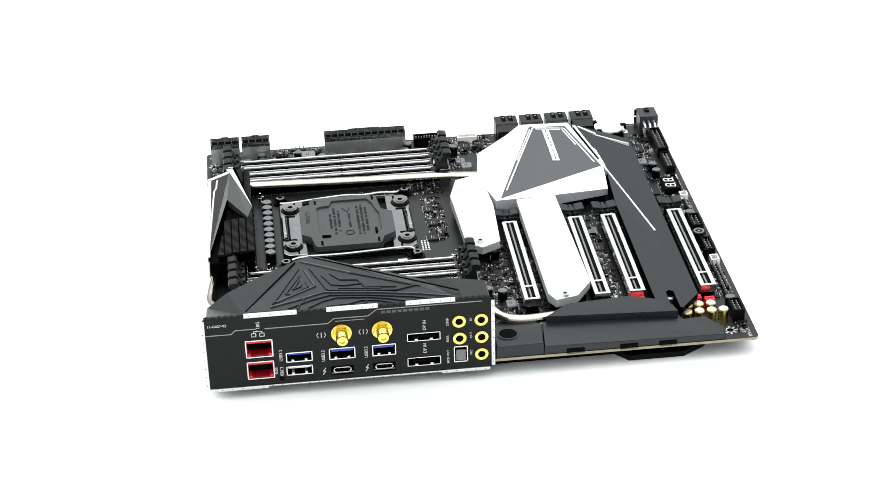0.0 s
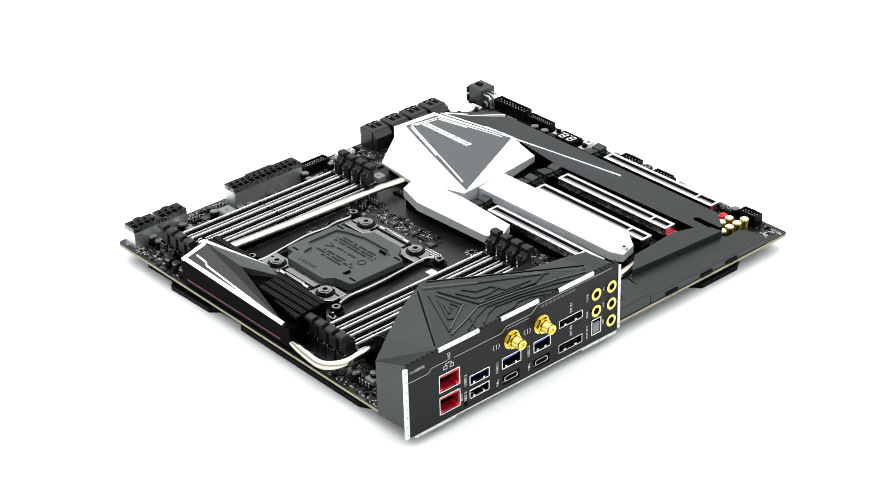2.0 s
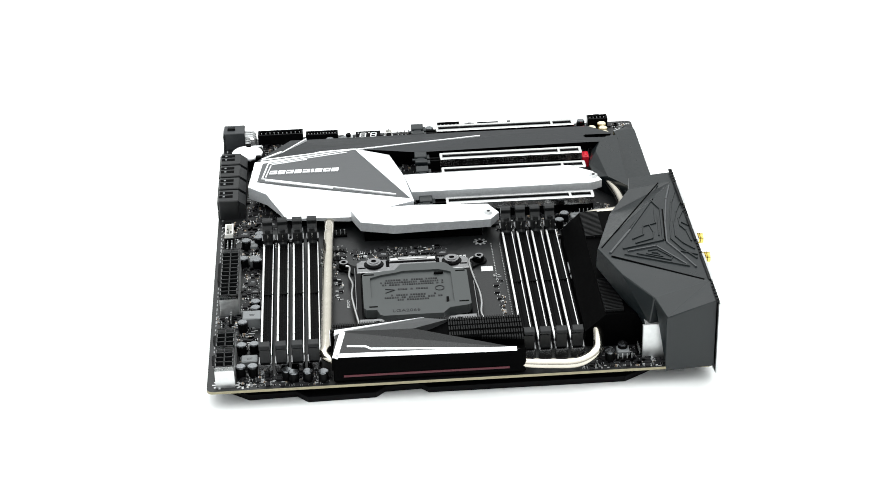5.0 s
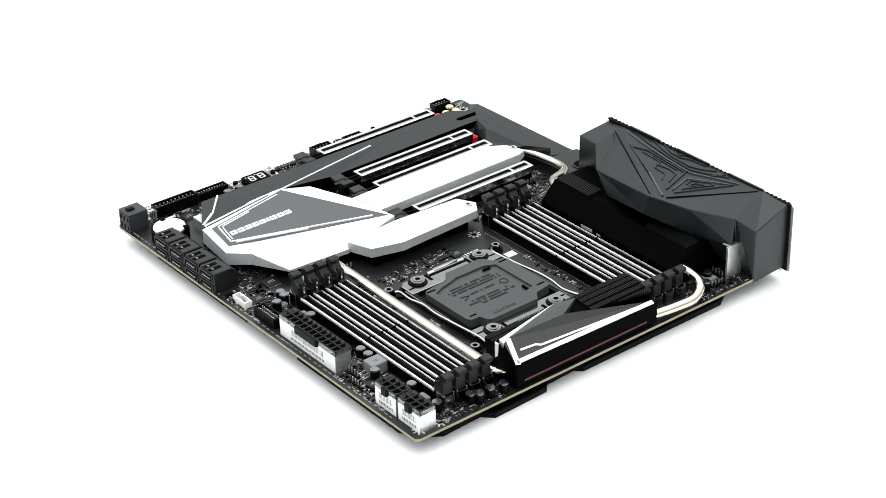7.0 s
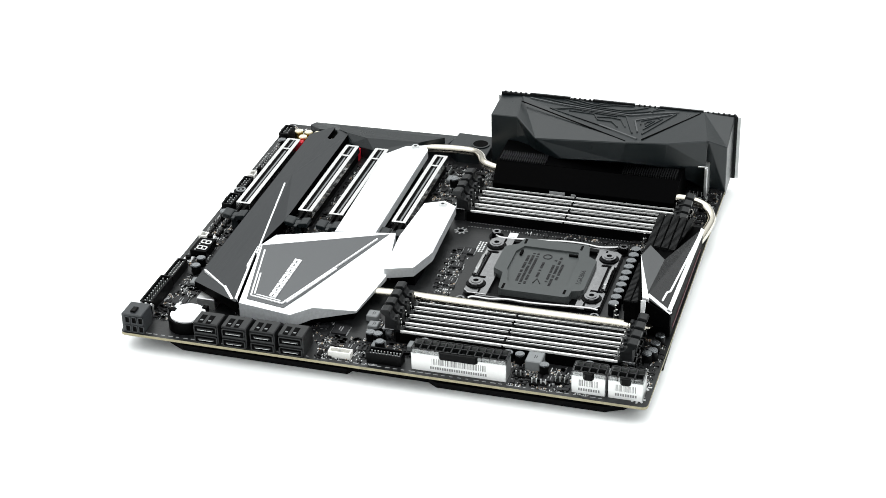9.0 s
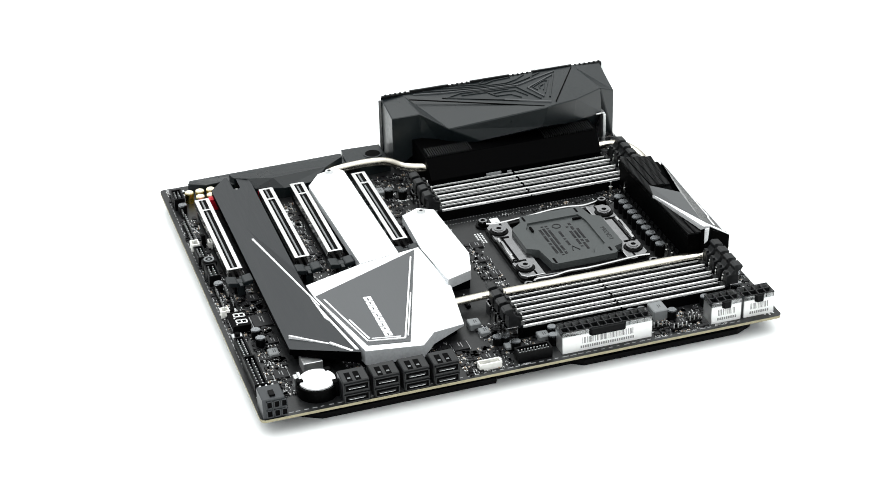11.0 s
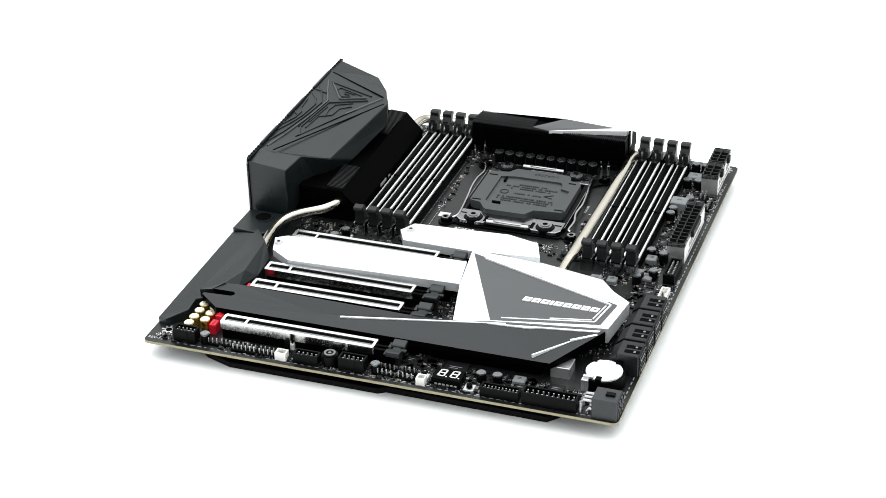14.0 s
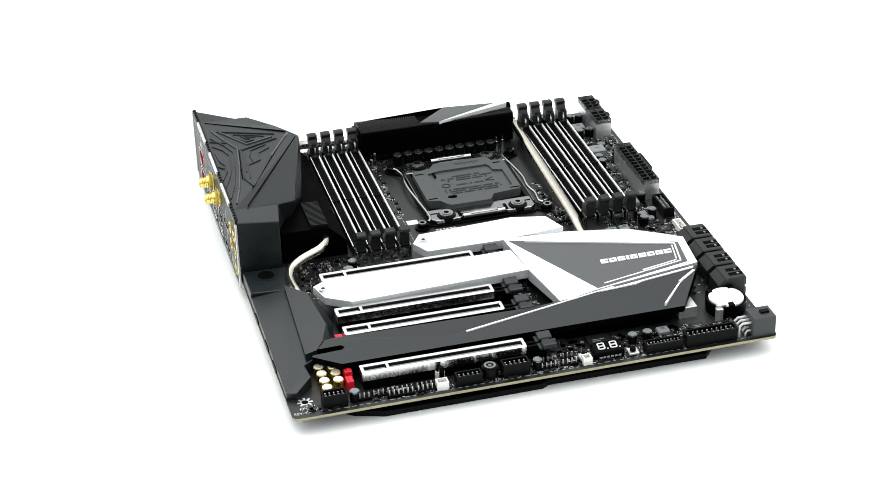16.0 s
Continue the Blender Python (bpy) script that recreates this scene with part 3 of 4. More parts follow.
for cx, cy in ((-13.5, 23.5), (-13.5, 102.5), (67.5, 23.5), (67.5, 102.5)):
    b = B()
    cylinder(b, cx, cy, 2.4, 4.6, 2.9, 16, mat=1)
    ring(b, cx, cy, 4.5, 5.6, 1.5, 2.6, 16)
    cylinder(b, cx, cy, 4.5, 4.7, 1.5, 12, mat=1)
    part("standoff", b, [M_NICKEL, M_CONN], socket, smooth=40)
# load plate: two broad ends with the hinge bars, two narrow dark sides
for y0, y1, s in ((22.6, 37, 1), (89, 103.4, -1)):
    b = B()
    e, w = (y0, y1) if s == 1 else (y1, y0)
    pts = [(-7, e + s * 3), (-4, e), (11, e), (14, e + s * 3.2), (39, e + s * 3.2), (42, e), (57, e), (60, e + s * 3), (60, w), (-7, w)]
    prism(b, pts if s == 1 else pts[::-1], 3.4, 5.4, bevel=0.5)
    part("load_plate", b, M_NICKEL, socket, "dark polished nickel load plate")
    b = B()
    tube(b, [(13, e + s * 1.8, 5.2), (40, e + s * 1.8, 5.2)], 1.7, 12)
    box(b, 17.5, 35.5, e + s * 1.8 - 1.2, e + s * 1.8 + 1.2, 5.6, 7.2, 0.5)
    part("load_bar", b, M_LEAD, socket, smooth=40)
    for x0, x1, a, c in ((10.5, 12.6, 1.5, 9), (40.4, 42.5, 1.5, 9), (12, 41, 3.6, 5.0), (-6, -1.5, 8.6, 9.8), (54.5, 59, 8.6, 9.8)):
        b = B()
        prism(b, rounded(x0, x1, *sorted((e + s * a, e + s * c)), 0.5, 3), 5.0, 5.52)
        part("plate_slot", b, M_RECESS_SHADE, socket)
for x0, x1 in ((-8.4, -4.4), (57.6, 61.6)):
    b = B()
    prism(b, rounded(x0, x1, 30, 96, 1.6), 2.6, 5.0, bevel=0.5)
    part("load_plate", b, M_PLASTIC, socket)
    b = B()
    xm = x0 + 0.5 if x0 < 0 else x1 - 0.5
    tube(b, [(xm, 31, 4.9), (xm, 95, 4.9)], 0.35, 6)
    part("plate_edge", b, M_NICKEL, socket)
for cx, cy in ((3.2, 28), (3.2, 97.2), (49.6, 28), (49.6, 97)):
    b = B()
    cylinder(b, cx, cy, 3.5, 6.0, 6.0, 24, bevel=0.5, mat=1)
    ring(b, cx, cy, 5.9, 7.4, 1.6, 4.3, 24)
    ring(b, cx, cy, 7.3, 7.8, 1.6, 3.0, 20)
    cylinder(b, cx, cy, 5.9, 6.9, 1.6, 6, mat=1)
    part("screw", b, [M_NICKEL, M_PLASTIC], socket, smooth=40)
for path in ([(-9.5, 24.5, 4.6), (-7.0, 30, 5), (-8.6, 50, 5.2), (-10.4, 66, 5.6), (-10.6, 78, 5.6), (-9.6, 88, 5.2), (-11, 96, 5.2), (-12.5, 99, 5)],
             [(60.5, 103, 4.8), (60.0, 96, 5), (62.4, 76, 5.4), (63.6, 62, 5.6), (62.8, 50, 5.4), (64.6, 40, 5.2), (64.0, 30, 5), (66, 27.5, 4.8)]):
    b = B()
    tube(b, spline(path), 0.95, 8)
    part("lever", b, M_LEAD, socket, "bent steel lever", smooth=60)
OUT = [(-4.5, 45), (-3, 43.5), (3, 42), (7, 36), (9, 34.5), (34, 34.5), (38, 41), (55, 43), (57, 45), (57, 82), (55.5, 84.5), (49.5, 85), (48, 90), (46, 91.5), (12, 91.5), (8, 86), (-3, 84), (-4.5, 82.5)]
INN = [(5, 47), (5, 46), (7, 45), (10, 43.5), (12, 42.5), (33, 42.5), (37, 44), (46, 46), (52.5, 49), (52.5, 71), (46.5, 73), (46, 78), (45, 80), (44, 81), (14, 81), (9, 80), (5, 79), (5, 78)]
b = B()
prism(b, OUT, 3.0, 7.2, bevel=0.3)
cap = part("protective_cap", b, M_CAP, socket, "dark grey plastic socket cap with embossed writing")
b = B()
rim(b, OUT, INN, 6.9, 8.5)
part("cap_rim", b, M_CAP, socket)
rnd = random.Random(4)
for y, n in ((50, 22), (52.6, 25), (55.2, 25), (60.5, 12), (67, 18), (69.6, 23), (72.2, 12)):
    b = B()
    x = 28 - n * 0.72
    while x < 28 + n * 0.72:
        w = rnd.uniform(0.8, 1.3)
        if rnd.random() > 0.12:
            box(b, x, x + w, y, y + 1.5, 7.1, 7.42)
        x += w + 0.35
    part("embossed_line", b, M_CHIP, socket)
for x0, x1, y0, y1 in ((-3.4, 2.4, 44.6, 46.2), (50, 56.4, 44.6, 46.2), (-3.4, 2.4, 79, 80.6), (49, 54, 80.6, 82.2), (8, 9.4, 74, 79.4), (9.5, 15, 45.2, 46.6)):
    b = B()
    box(b, x0, x1, y0, y1, 7.3, 8.58, 0.15)
    part("cap_slot", b, M_RECESS_SHADE, socket)
words("LGA2066", 3.0, flat(41, 88.2, 8.5, 180), M_CHIP, socket, depth=0.1)
b = B()
ring(b, 12.5, 62, 7.1, 7.5, 2.2, 2.8, 20)
part("embossed_mark", b, M_CHIP, socket)
b = B()
tube(b, [(44, 65, 7.3), (38.5, 62, 7.3), (44, 60.6, 7.3)], 0.35, 6)
part("embossed_mark", b, M_CHIP, socket)

M_GLOSS = material("glossy_black_lacquer", (0.010, 0.0105, 0.011), 0.28, spec=0.4, grain=0.06, grain_size=0.004)
# ---- power stage heatsink along the top edge ----
b = B()
box(b, -29, 75.4, 121, 147.4, 2.5, 16.5, 0.6)
prism(b, [(-28.4, 120.6), (75.4, 120.6), (75.4, 132.5), (31, 134.6), (-28.4, 142)], 16, [22.3, 22.3, 22.0, 22.0, 20.2])
vrm = part("power_heatsink", b, M_FIN_SHADE, label="black finned heatsink with a silver-edged face")
PA, PB, PC, PD, PE = (73, 132.6, 25.4), (75.8, 147.2, 17.6), (-26, 148, 18.0), (31.2, 135.2, 26.4), (25, 120.4, 23.6)
b = B()
shell(b, [[PA, PB, PC, PD]], 15.5, 0, 1)
part("dark_facet", b, [M_GLOSS, M_FIN_SHADE], vrm, "glossy black facet")
b = B()


def ribbon(bm, pts, width, lift=0.25):
    """A flat strip along a polyline that lies on the sloping facet."""
    n = (Vector(PB) - Vector(PA)).cross(Vector(PC) - Vector(PA)).normalized()
    n = n if n.z > 0 else -n
    for p, q in zip(pts, pts[1:]):
        p, q = Vector(p), Vector(q)
        d = (q - p).normalized()
        s = d.cross(n) * width / 2
        quad = [bm.verts.new(w + n * h) for h in (-0.4, lift) for w in (p + s, p - s, q - s, q + s)]
        bm.faces.new(quad[:4][::-1])
        bm.faces.new(quad[4:])
        for i in range(4):
            bm.faces.new((quad[i], quad[(i + 1) % 4], quad[4 + (i + 1) % 4], quad[4 + i]))


def facet(s, t):
    """s from the tip to the wide end, t from the lower edge up."""
    low = Vector(PC).lerp(Vector(PB), s)
    high = Vector(PC).lerp(Vector(PA), s)
    return low.lerp(high, t)


ribbon(b, [facet(0.02, 0.3), facet(0.985, 0.09)], 2.4)
ribbon(b, [facet(0.985, 0.0), facet(0.965, 1.0)], 3.0)
ribbon(b, [facet(0.02, 0.5), facet(0.80, 0.36), facet(0.83, 0.46), facet(0.93, 0.46)], 1.1, 0.3)
part("silver_border", b, M_WHITE, vrm, "bright silver border")
M_SATIN = material("satin_grey_aluminium", (0.085, 0.088, 0.09), 0.38, metal=0.6, grain=0.05, grain_size=0.0005, streak=(0.03, 1, 1), bump=0.1, bump_size=0.0003)
b = B()
shell(b, [[PA, PD, (12, 123.4, 23.6), PE]], 21.5, 0, 0)
part("grey_facet", b, M_SATIN, vrm, "satin grey facet")
# the silver wedge along the facet's inner edge, and the bright end face
b = B()
shell(b, [[(73.8, 131.0, 25.5), (74.2, 134.8, 25.2), (70.6, 133.6, 26.0), (24.4, 120.2, 24.0)]], 22.0, 0, 0)
part("silver_border", b, M_WHITE, vrm)
b = B()
profile(b, [(128.6, 24.6), (132.8, 25.0), (147.0, 17.2), (147.0, 9.5), (128.6, 9.5)], 75.4, 76.2, 0.2)
part("end_face", b, M_FIN_SHADE, vrm)
b = B()
profile(b, [(130.6, 25.2), (133.6, 25.2), (133.0, 17), (130.6, 15)], 76.2, 76.7, 0.15)
part("end_strip", b, M_WHITE, vrm, "bright silver strip")
b = B()
x = -28.2
while x < 75:
    y1 = 142 - (x + 28) * 0.118 if x < 12 else (123.4 if x < 25 else 120.0 + (x - 25) * 0.175)
    y = 120.6
    while y < y1 - 0.8:
        ye = min(y + 3.6, y1)
        zt = 23.3 - max(y - 128, 0) * 0.16
        prism(b, [(x, y), (x + 0.7, y), (x + 0.7, ye), (x, ye)], 20.0, zt)
        y += 4.5
    x += 1.35
tagged(part("fin", b, M_BACKFIN, vrm, "rows of fine black fins"), kind="stuff")
b = B()
x = -27
while x < 72:
    box(b, x, x + 4.4, 119.9, 120.7, 3.2, 5.4)
    x += 6.2
part("foot", b, M_PLASTIC, vrm)
b = B()
box(b, -20, 70, 146.8, 147.72, 5.4, 6.6)
part("thermal_pad", b, material("dark_red_pad", (0.07, 0.007, 0.014), 0.6, grain=0.2, grain_size=0.003), vrm, "thin dark red thermal pad")

# ---- rear port panel ----
M_PANEL = material("black_painted_steel", (0.0065, 0.007, 0.0075), 0.42, spec=0.16, grain=0.2, grain_size=0.003, bump=0.06)
PX = -132.6
M_SHADED_RED = material("shaded_red_plastic", (0.30, 0.006, 0.014), 0.35, grain=0.15, grain_size=0.003)
HOLES = {"rj_a": (114.2, 129, 15.8, 26.8), "rj_b": (114.2, 129, 2.0, 13.2), "usb_a": (93.2, 107.6, 11.0, 17.2), "usb_b": (93.4, 107.8, 2.6, 8.4),
         "usb_c": (69.9, 84.2, 10.5, 17.7), "type_c_a": (71.0, 83.6, 0.2, 6.0), "usb_d": (47.7, 60.7, 10.5, 17.7), "type_c_b": (48.2, 60.6, 0.2, 6.0),
         "dp_a": (23.2, 41.4, 17.9, 23.0), "dp_b": (23.2, 41.6, 1.9, 7.4), "optical": (8.3, 16.0, 2.2, 12.4)}


def pierced_plate(bm, y0, y1, z0, z1, x0, x1, holes):
    """A plate across x with rectangular openings through it."""
    ys = sorted({y0, y1, *[v for h in holes for v in h[:2]]})
    zs = sorted({z0, z1, *[v for h in holes for v in h[2:]]})
    keep = {}
    for i, (a, c) in enumerate(zip(ys, ys[1:])):
        for j, (d, e) in enumerate(zip(zs, zs[1:])):
            my, mz = (a + c) / 2, (d + e) / 2
            keep[i, j] = not any(h[0] < my < h[1] and h[2] < mz < h[3] for h in holes)
    grid = {(i, j, k): bm.verts.new((x, y, z)) for i, y in enumerate(ys) for j, z in enumerate(zs) for k, x in enumerate((x0, x1))}
    for (i, j), on in keep.items():
        if not on:
            continue
        for k in (0, 1):
            bm.faces.new([grid[i, j, k], grid[i + 1, j, k], grid[i + 1, j + 1, k], grid[i, j + 1, k]])
        for di, dj, p, q in ((-1, 0, (i, j), (i, j + 1)), (1, 0, (i + 1, j), (i + 1, j + 1)), (0, -1, (i, j), (i + 1, j)), (0, 1, (i, j + 1), (i + 1, j + 1))):
            if not keep.get((i + di, j + dj), False):
                bm.faces.new([grid[(*p, 0)], grid[(*q, 0)], grid[(*q, 1)], grid[(*p, 1)]])
    return bm


b = B()
pierced_plate(b, -5.0, 150.6, -2.6, 41.4, PX - 0.4, PX + 0.4, list(HOLES.values()))
panel = part("port_panel", b, M_PANEL, label="black steel rear port panel with a silver rim")


def strip_rim(y0, y1, z0, z1, x0=PX - 0.9, x1=PX + 0.35):
    b = B()
    box(b, x0, x1, y0, y1, z0, z1, 0.15)
    n = int(max(y1 - y0, z1 - z0) / 5)
    for k in range(n):
        if y1 - y0 > z1 - z0:
            y = y0 + (k + 0.5) * (y1 - y0) / n
            box(b, x0 - 0.05, x0 + 0.2, y - 0.25, y + 0.25, (z0 + z1) / 2 - 0.25, (z0 + z1) / 2 + 0.25, mat=1)
        else:
            z = z0 + (k + 0.5) * (z1 - z0) / n
            box(b, x0 - 0.05, x0 + 0.2, (y0 + y1) / 2 - 0.25, (y0 + y1) / 2 + 0.25, z - 0.25, z + 0.25, mat=1)
    part("rim_strip", b, [M_TIN, M_CHIP], panel, "bright tin contact strip")


for y0, y1 in ((100, 128.6), (56.5, 84.2), (14.6, 41.5)):
    strip_rim(y0, y1, 41.2, 43.6)
    b = B()
    box(b, PX + 0.4, PX + 1.6, y0, y1, 40.5, 43.4, 0.15)
    part("panel_lip", b, M_PANEL, panel)
for y0, y1 in ((118, 146), (-4, 23)):
    strip_rim(y0, y1, -4.3, -2.5)
strip_rim(23, 118, -3.3, -2.5)
strip_rim(149.8, 152.6, -2.4, 41)
strip_rim(-6.8, -4.8, -1.6, 39.5)
for y0, y1 in ((84.4, 99.8), (41.7, 56.3), (128.8, 150), (-4.6, 14.4)):
    b = B()
    box(b, PX - 0.3, PX + 1.6, y0, y1, 41.3, 42.3)
    for y in np.arange(y0 + 2, y1 - 1, 3.4):
        box(b, PX - 0.2, PX + 1.2, y, y + 1.2, 42.2, 42.9)
    part("panel_lip", b, M_PANEL, panel)


def socket_shell(name, h, lining, label="", depth=9.0, wall=0.55, frame=True, lining_label=""):
    """A port behind its opening: a metal mouth and an open-fronted lining."""
    y0, y1, z0, z1 = h
    b = B()
    if frame:
        for a in ((y0, y0 + wall, z0, z1), (y1 - wall, y1, z0, z1), (y0, y1, z0, z0 + wall), (y0, y1, z1 - wall, z1)):
            box(b, PX - 0.75, PX + 3, *a)
    else:
        box(b, PX + 2, PX + 3, y0, y1, z0, z1)
    ob = part(name, b, M_STEEL if frame else M_CONN, panel, label)
    b = B()
    i = wall + 0.02 if frame else 0.0
    y0, y1, z0, z1 = y0 + i, y1 - i, z0 + i, z1 - i
    box(b, PX + depth, PX + depth + 0.6, y0, y1, z0, z1)
    for a in ((y0, y0 + 0.3, z0, z1), (y1 - 0.3, y1, z0, z1), (y0, y1, z0, z0 + 0.3), (y0, y1, z1 - 0.3, z1)):
        box(b, PX + 0.2, PX + depth, *a)
    part("port_lining", b, lining, panel, lining_label)
    return ob


for k in ("rj_a", "rj_b"):
    y0, y1, z0, z1 = HOLES[k]
    socket_shell("network_port", HOLES[k], M_SHADED_RED, "red network port in a bright metal mouth", 10.0)
    b = B()
    box(b, PX - 0.5, PX + 5, y0 + 0.6, y1 - 0.6, z1 - 1.9, z1 - 0.55)
    box(b, PX - 0.5, PX + 5, y0 + 0.6, y0 + 2.6, z0 + 0.6, z0 + 2.2)
    box(b, PX - 0.5, PX + 5, y1 - 2.6, y1 - 0.6, z0 + 0.6, z0 + 2.2)
    part("port_guide", b, M_RED, panel)
    b = B()
    box(b, PX + 5, PX + 9.5, y0 + 1.8, y1 - 1.8, z0 + 2.4, z1 - 2.0)
    part("contact_block", b, M_CONN, panel)
    b = B()
    for j in range(8):
        box(b, PX + 1, PX + 4.8, y0 + 3.6 + j * 1.0, y0 + 4.0 + j * 1.0, z1 - 2.6, z1 - 2.2)
    part("contact_row", b, M_GOLD, panel)
for k, m in (("usb_a", M_BLUE), ("usb_b", M_IVORY), ("usb_c", M_BLUE), ("usb_d", M_BLUE)):
    y0, y1, z0, z1 = HOLES[k]
    socket_shell("usb_port", HOLES[k], M_CONN, "rectangular port with a bright metal mouth")
    b = B()
    box(b, PX + 1.2, PX + 8, y0 + 1.1, y1 - 1.1, (z0 + z1) / 2 + 0.2, z1 - 0.9, 0.1)
    part("port_tongue", b, m, panel, "blue plastic tongue" if m is M_BLUE else "white plastic tongue")
    b = B()
    for y in (y0 + 3.6, y1 - 3.6):
        box(b, PX - 0.3, PX + 4, y - 0.7, y + 0.7, z0 + 0.5, z0 + 1.4)
    part("port_spring", b, M_STEEL, panel)
for k in ("type_c_a", "type_c_b"):
    y0, y1, z0, z1 = HOLES[k]
    socket_shell("small_port", HOLES[k], M_CONN, frame=False, depth=6)
    b = B()
    ym, zm = (y0 + y1) / 2, (z0 + z1) / 2 + 0.3
    pts = [(PX - 0.4, ym + 3.2 * cy + 1.5 * math.cos(radians(a)), zm + 1.5 * math.sin(radians(a))) for cy, a in
           [(1, -90), (1, -45), (1, 0), (1, 45), (1, 90), (-1, 90), (-1, 135), (-1, 180), (-1, 225), (-1, 270), (1, -90)]]
    tube(b, pts, 0.35, 6)
    box(b, PX - 0.1, PX + 3, ym - 3, ym + 3, zm - 0.35, zm + 0.35, mat=1)
    part("port_mouth", b, [M_STEEL, M_CONN], panel, "rounded steel port mouth")
for k in ("dp_a", "dp_b"):
    y0, y1, z0, z1 = HOLES[k]
    socket_shell("display_port", HOLES[k], M_CONN, "black display port in a bright metal mouth", 7, 0.4)
    b = B()
    box(b, PX - 0.2, PX + 6, y0 + 3, y1 - 3, (z0 + z1) / 2 - 0.6, (z0 + z1) / 2 + 0.7)
    part("port_tongue", b, M_CONN, panel)
    b = B()
    for y in (y0 + 5, y1 - 5):
        box(b, PX - 0.5, PX + 2, y - 0.8, y + 0.8, z0 + 0.4, z0 + 1.3)
    part("port_spring", b, M_STEEL, panel)
y0, y1, z0, z1 = HOLES["optical"]
socket_shell("optical_port", (y0, y1, z0, z1), M_CONN, depth=3)
b = B()
box(b, PX - 0.9, PX + 0.6, y0 + 1.2, y1 - 1.2, z0 + 1.0, z1 - 2.6, 0.3)
part("port_flap", b, M_GREYBLOCK, panel, "pale grey plastic flap")


def turned(bm, y, z, x=PX):
    """Stands a piece that was built along z out from the panel."""
    bmesh.ops.transform(bm, matrix=Matrix.Translation((x, y, z)) @ Matrix.Rotation(radians(-90), 4, "Y"), verts=bm.verts[:])
    return bm


for y, z in ((12.8, 28.4), (0.7, 28.5), (12.7, 17.6), (0.6, 17.4), (0.7, 6.4)):
    b = B()
    ring(b, 0, 0, -2, 1.2, 2.1, 3.7, 28)
    cylinder(b, 0, 0, -2, 0.5, 2.3, 20, mat=1)
    part("audio_jack", turned(b, y, z), [M_GOLD, M_CONN], panel, "gold-plated audio jack", smooth=40)
for y in (76.9, 54.8):
    b = B()
    cylinder(b, 0, 0, 0.2, 1.0, 5.6, 24)
    cylinder(b, 0, 0, 1.0, 3.2, 4.9, 6)
    cylinder(b, 0, 0, 3.2, 4.4, 3.9, 24)
    for k in range(4):
        cylinder(b, 0, 0, 4.4 + k * 1.0, 5.4 + k * 1.0, 3.3, 20, 2.85)
    ring(b, 0, 0, 8.2, 9.2, 1.6, 2.9, 20)
    part("antenna_socket", turned(b, y, 27.0), M_GOLD, panel, "threaded gold-plated antenna socket", smooth=35)


def on_panel(y, z, up=False):
    face = Matrix(((0, 0, -1, 0), (-1, 0, 0, 0), (0, 1, 0, 0), (0, 0, 0, 1)))
    return Matrix.Translation((PX - 0.42, y, z)) @ face @ (Matrix.Rotation(radians(90), 4, "Z") if up else Matrix.Identity(4))


for text, y, z, size, up in (("USB3.2", 109.5, 12.0, 2.2, True), ("USB3.2", 109.5, 1.2, 2.2, True), ("BIOS", 112.6, 4.0, 1.8, True), ("USB3.2", 86.6, 9.6, 2.2, True),
                             ("USB3.2", 63.2, 9.8, 2.2, True), ("DP IN", 31.0, 24.4, 2.2, True), ("DP IN", 31.0, 9.6, 2.2, True), ("10G", 120.5, 33.6, 2.4, True),
                             ("C/SUB", 18.6, 25.8, 1.6, True), ("REAR", 18.6, 15.4, 1.6, True), ("IN", 5.8, 28.0, 1.6, True), ("OUT", 5.8, 17.0, 1.6, True),
                             ("MIC", 5.8, 6.2, 1.6, True), ("SPDIF OUT", 18.6, 1.6, 1.6, True), ("11-G027-02", 148.6, 36.6, 1.9, False)):
    words(text, size * 0.82, on_panel(y, z, up), M_INK, panel, "printed_word")


def panel_mark(name, pts, r, material):
    b = B()
    for p, q in zip(pts, pts[1:]):
        tube(b, [(PX - 0.42, *p), (PX - 0.42, *q)], r, 4)
    part(name, b, material, panel)


panel_mark("printed_line", [(150, 31.6), (136, 31.6), (133.6, 33.8), (122.6, 33.8)], 0.28, M_GREYINK)
panel_mark("printed_line", [(118, 33.6), (84, 33.6), (80.4, 36.4), (62, 36.4), (57.4, 40), (0, 40)], 0.28, M_GREYINK)
panel_mark("printed_line", [(80, 34.6), (64, 34.6)], 0.22, M_GREYINK)
for y in (87.8, 65.0):
    panel_mark("printed_icon", [(y + 1.6, 25), (y + 2.4, 26.6), (y + 1.6, 28.2)], 0.18, M_INK)
    panel_mark("printed_icon", [(y - 1.6, 25), (y - 2.4, 26.6), (y - 1.6, 28.2)], 0.18, M_INK)
    panel_mark("printed_icon", [(y, 25), (y, 28.2)], 0.2, M_INK)
for y in (87.2, 63.8):
    panel_mark("printed_icon", [(y - 0.8, 5.4), (y + 0.7, 3.2), (y - 0.7, 3.4), (y + 0.8, 1.2)], 0.22, M_INK)
for y in (124, 119.5):
    panel_mark("printed_icon", [(y - 1.2, 29), (y + 1.2, 29), (y + 1.2, 31), (y - 1.2, 31), (y - 1.2, 29)], 0.2, M_INK)
    panel_mark("printed_icon", [(y, 31), (y, 32.2), (122, 32.2), (122, 33.2)], 0.2, M_INK)
b = B()
for k in range(9):
    y = 55 - k * 3.0
    box(b, PX - 0.46, PX - 0.38, y - 2.3, y, 37.2, 38.8)
part("word_mark_block", b, material("dim_grey_ink", (0.07, 0.071, 0.073), 0.6, grain=0.15, grain_size=0.002), panel)
b = B()
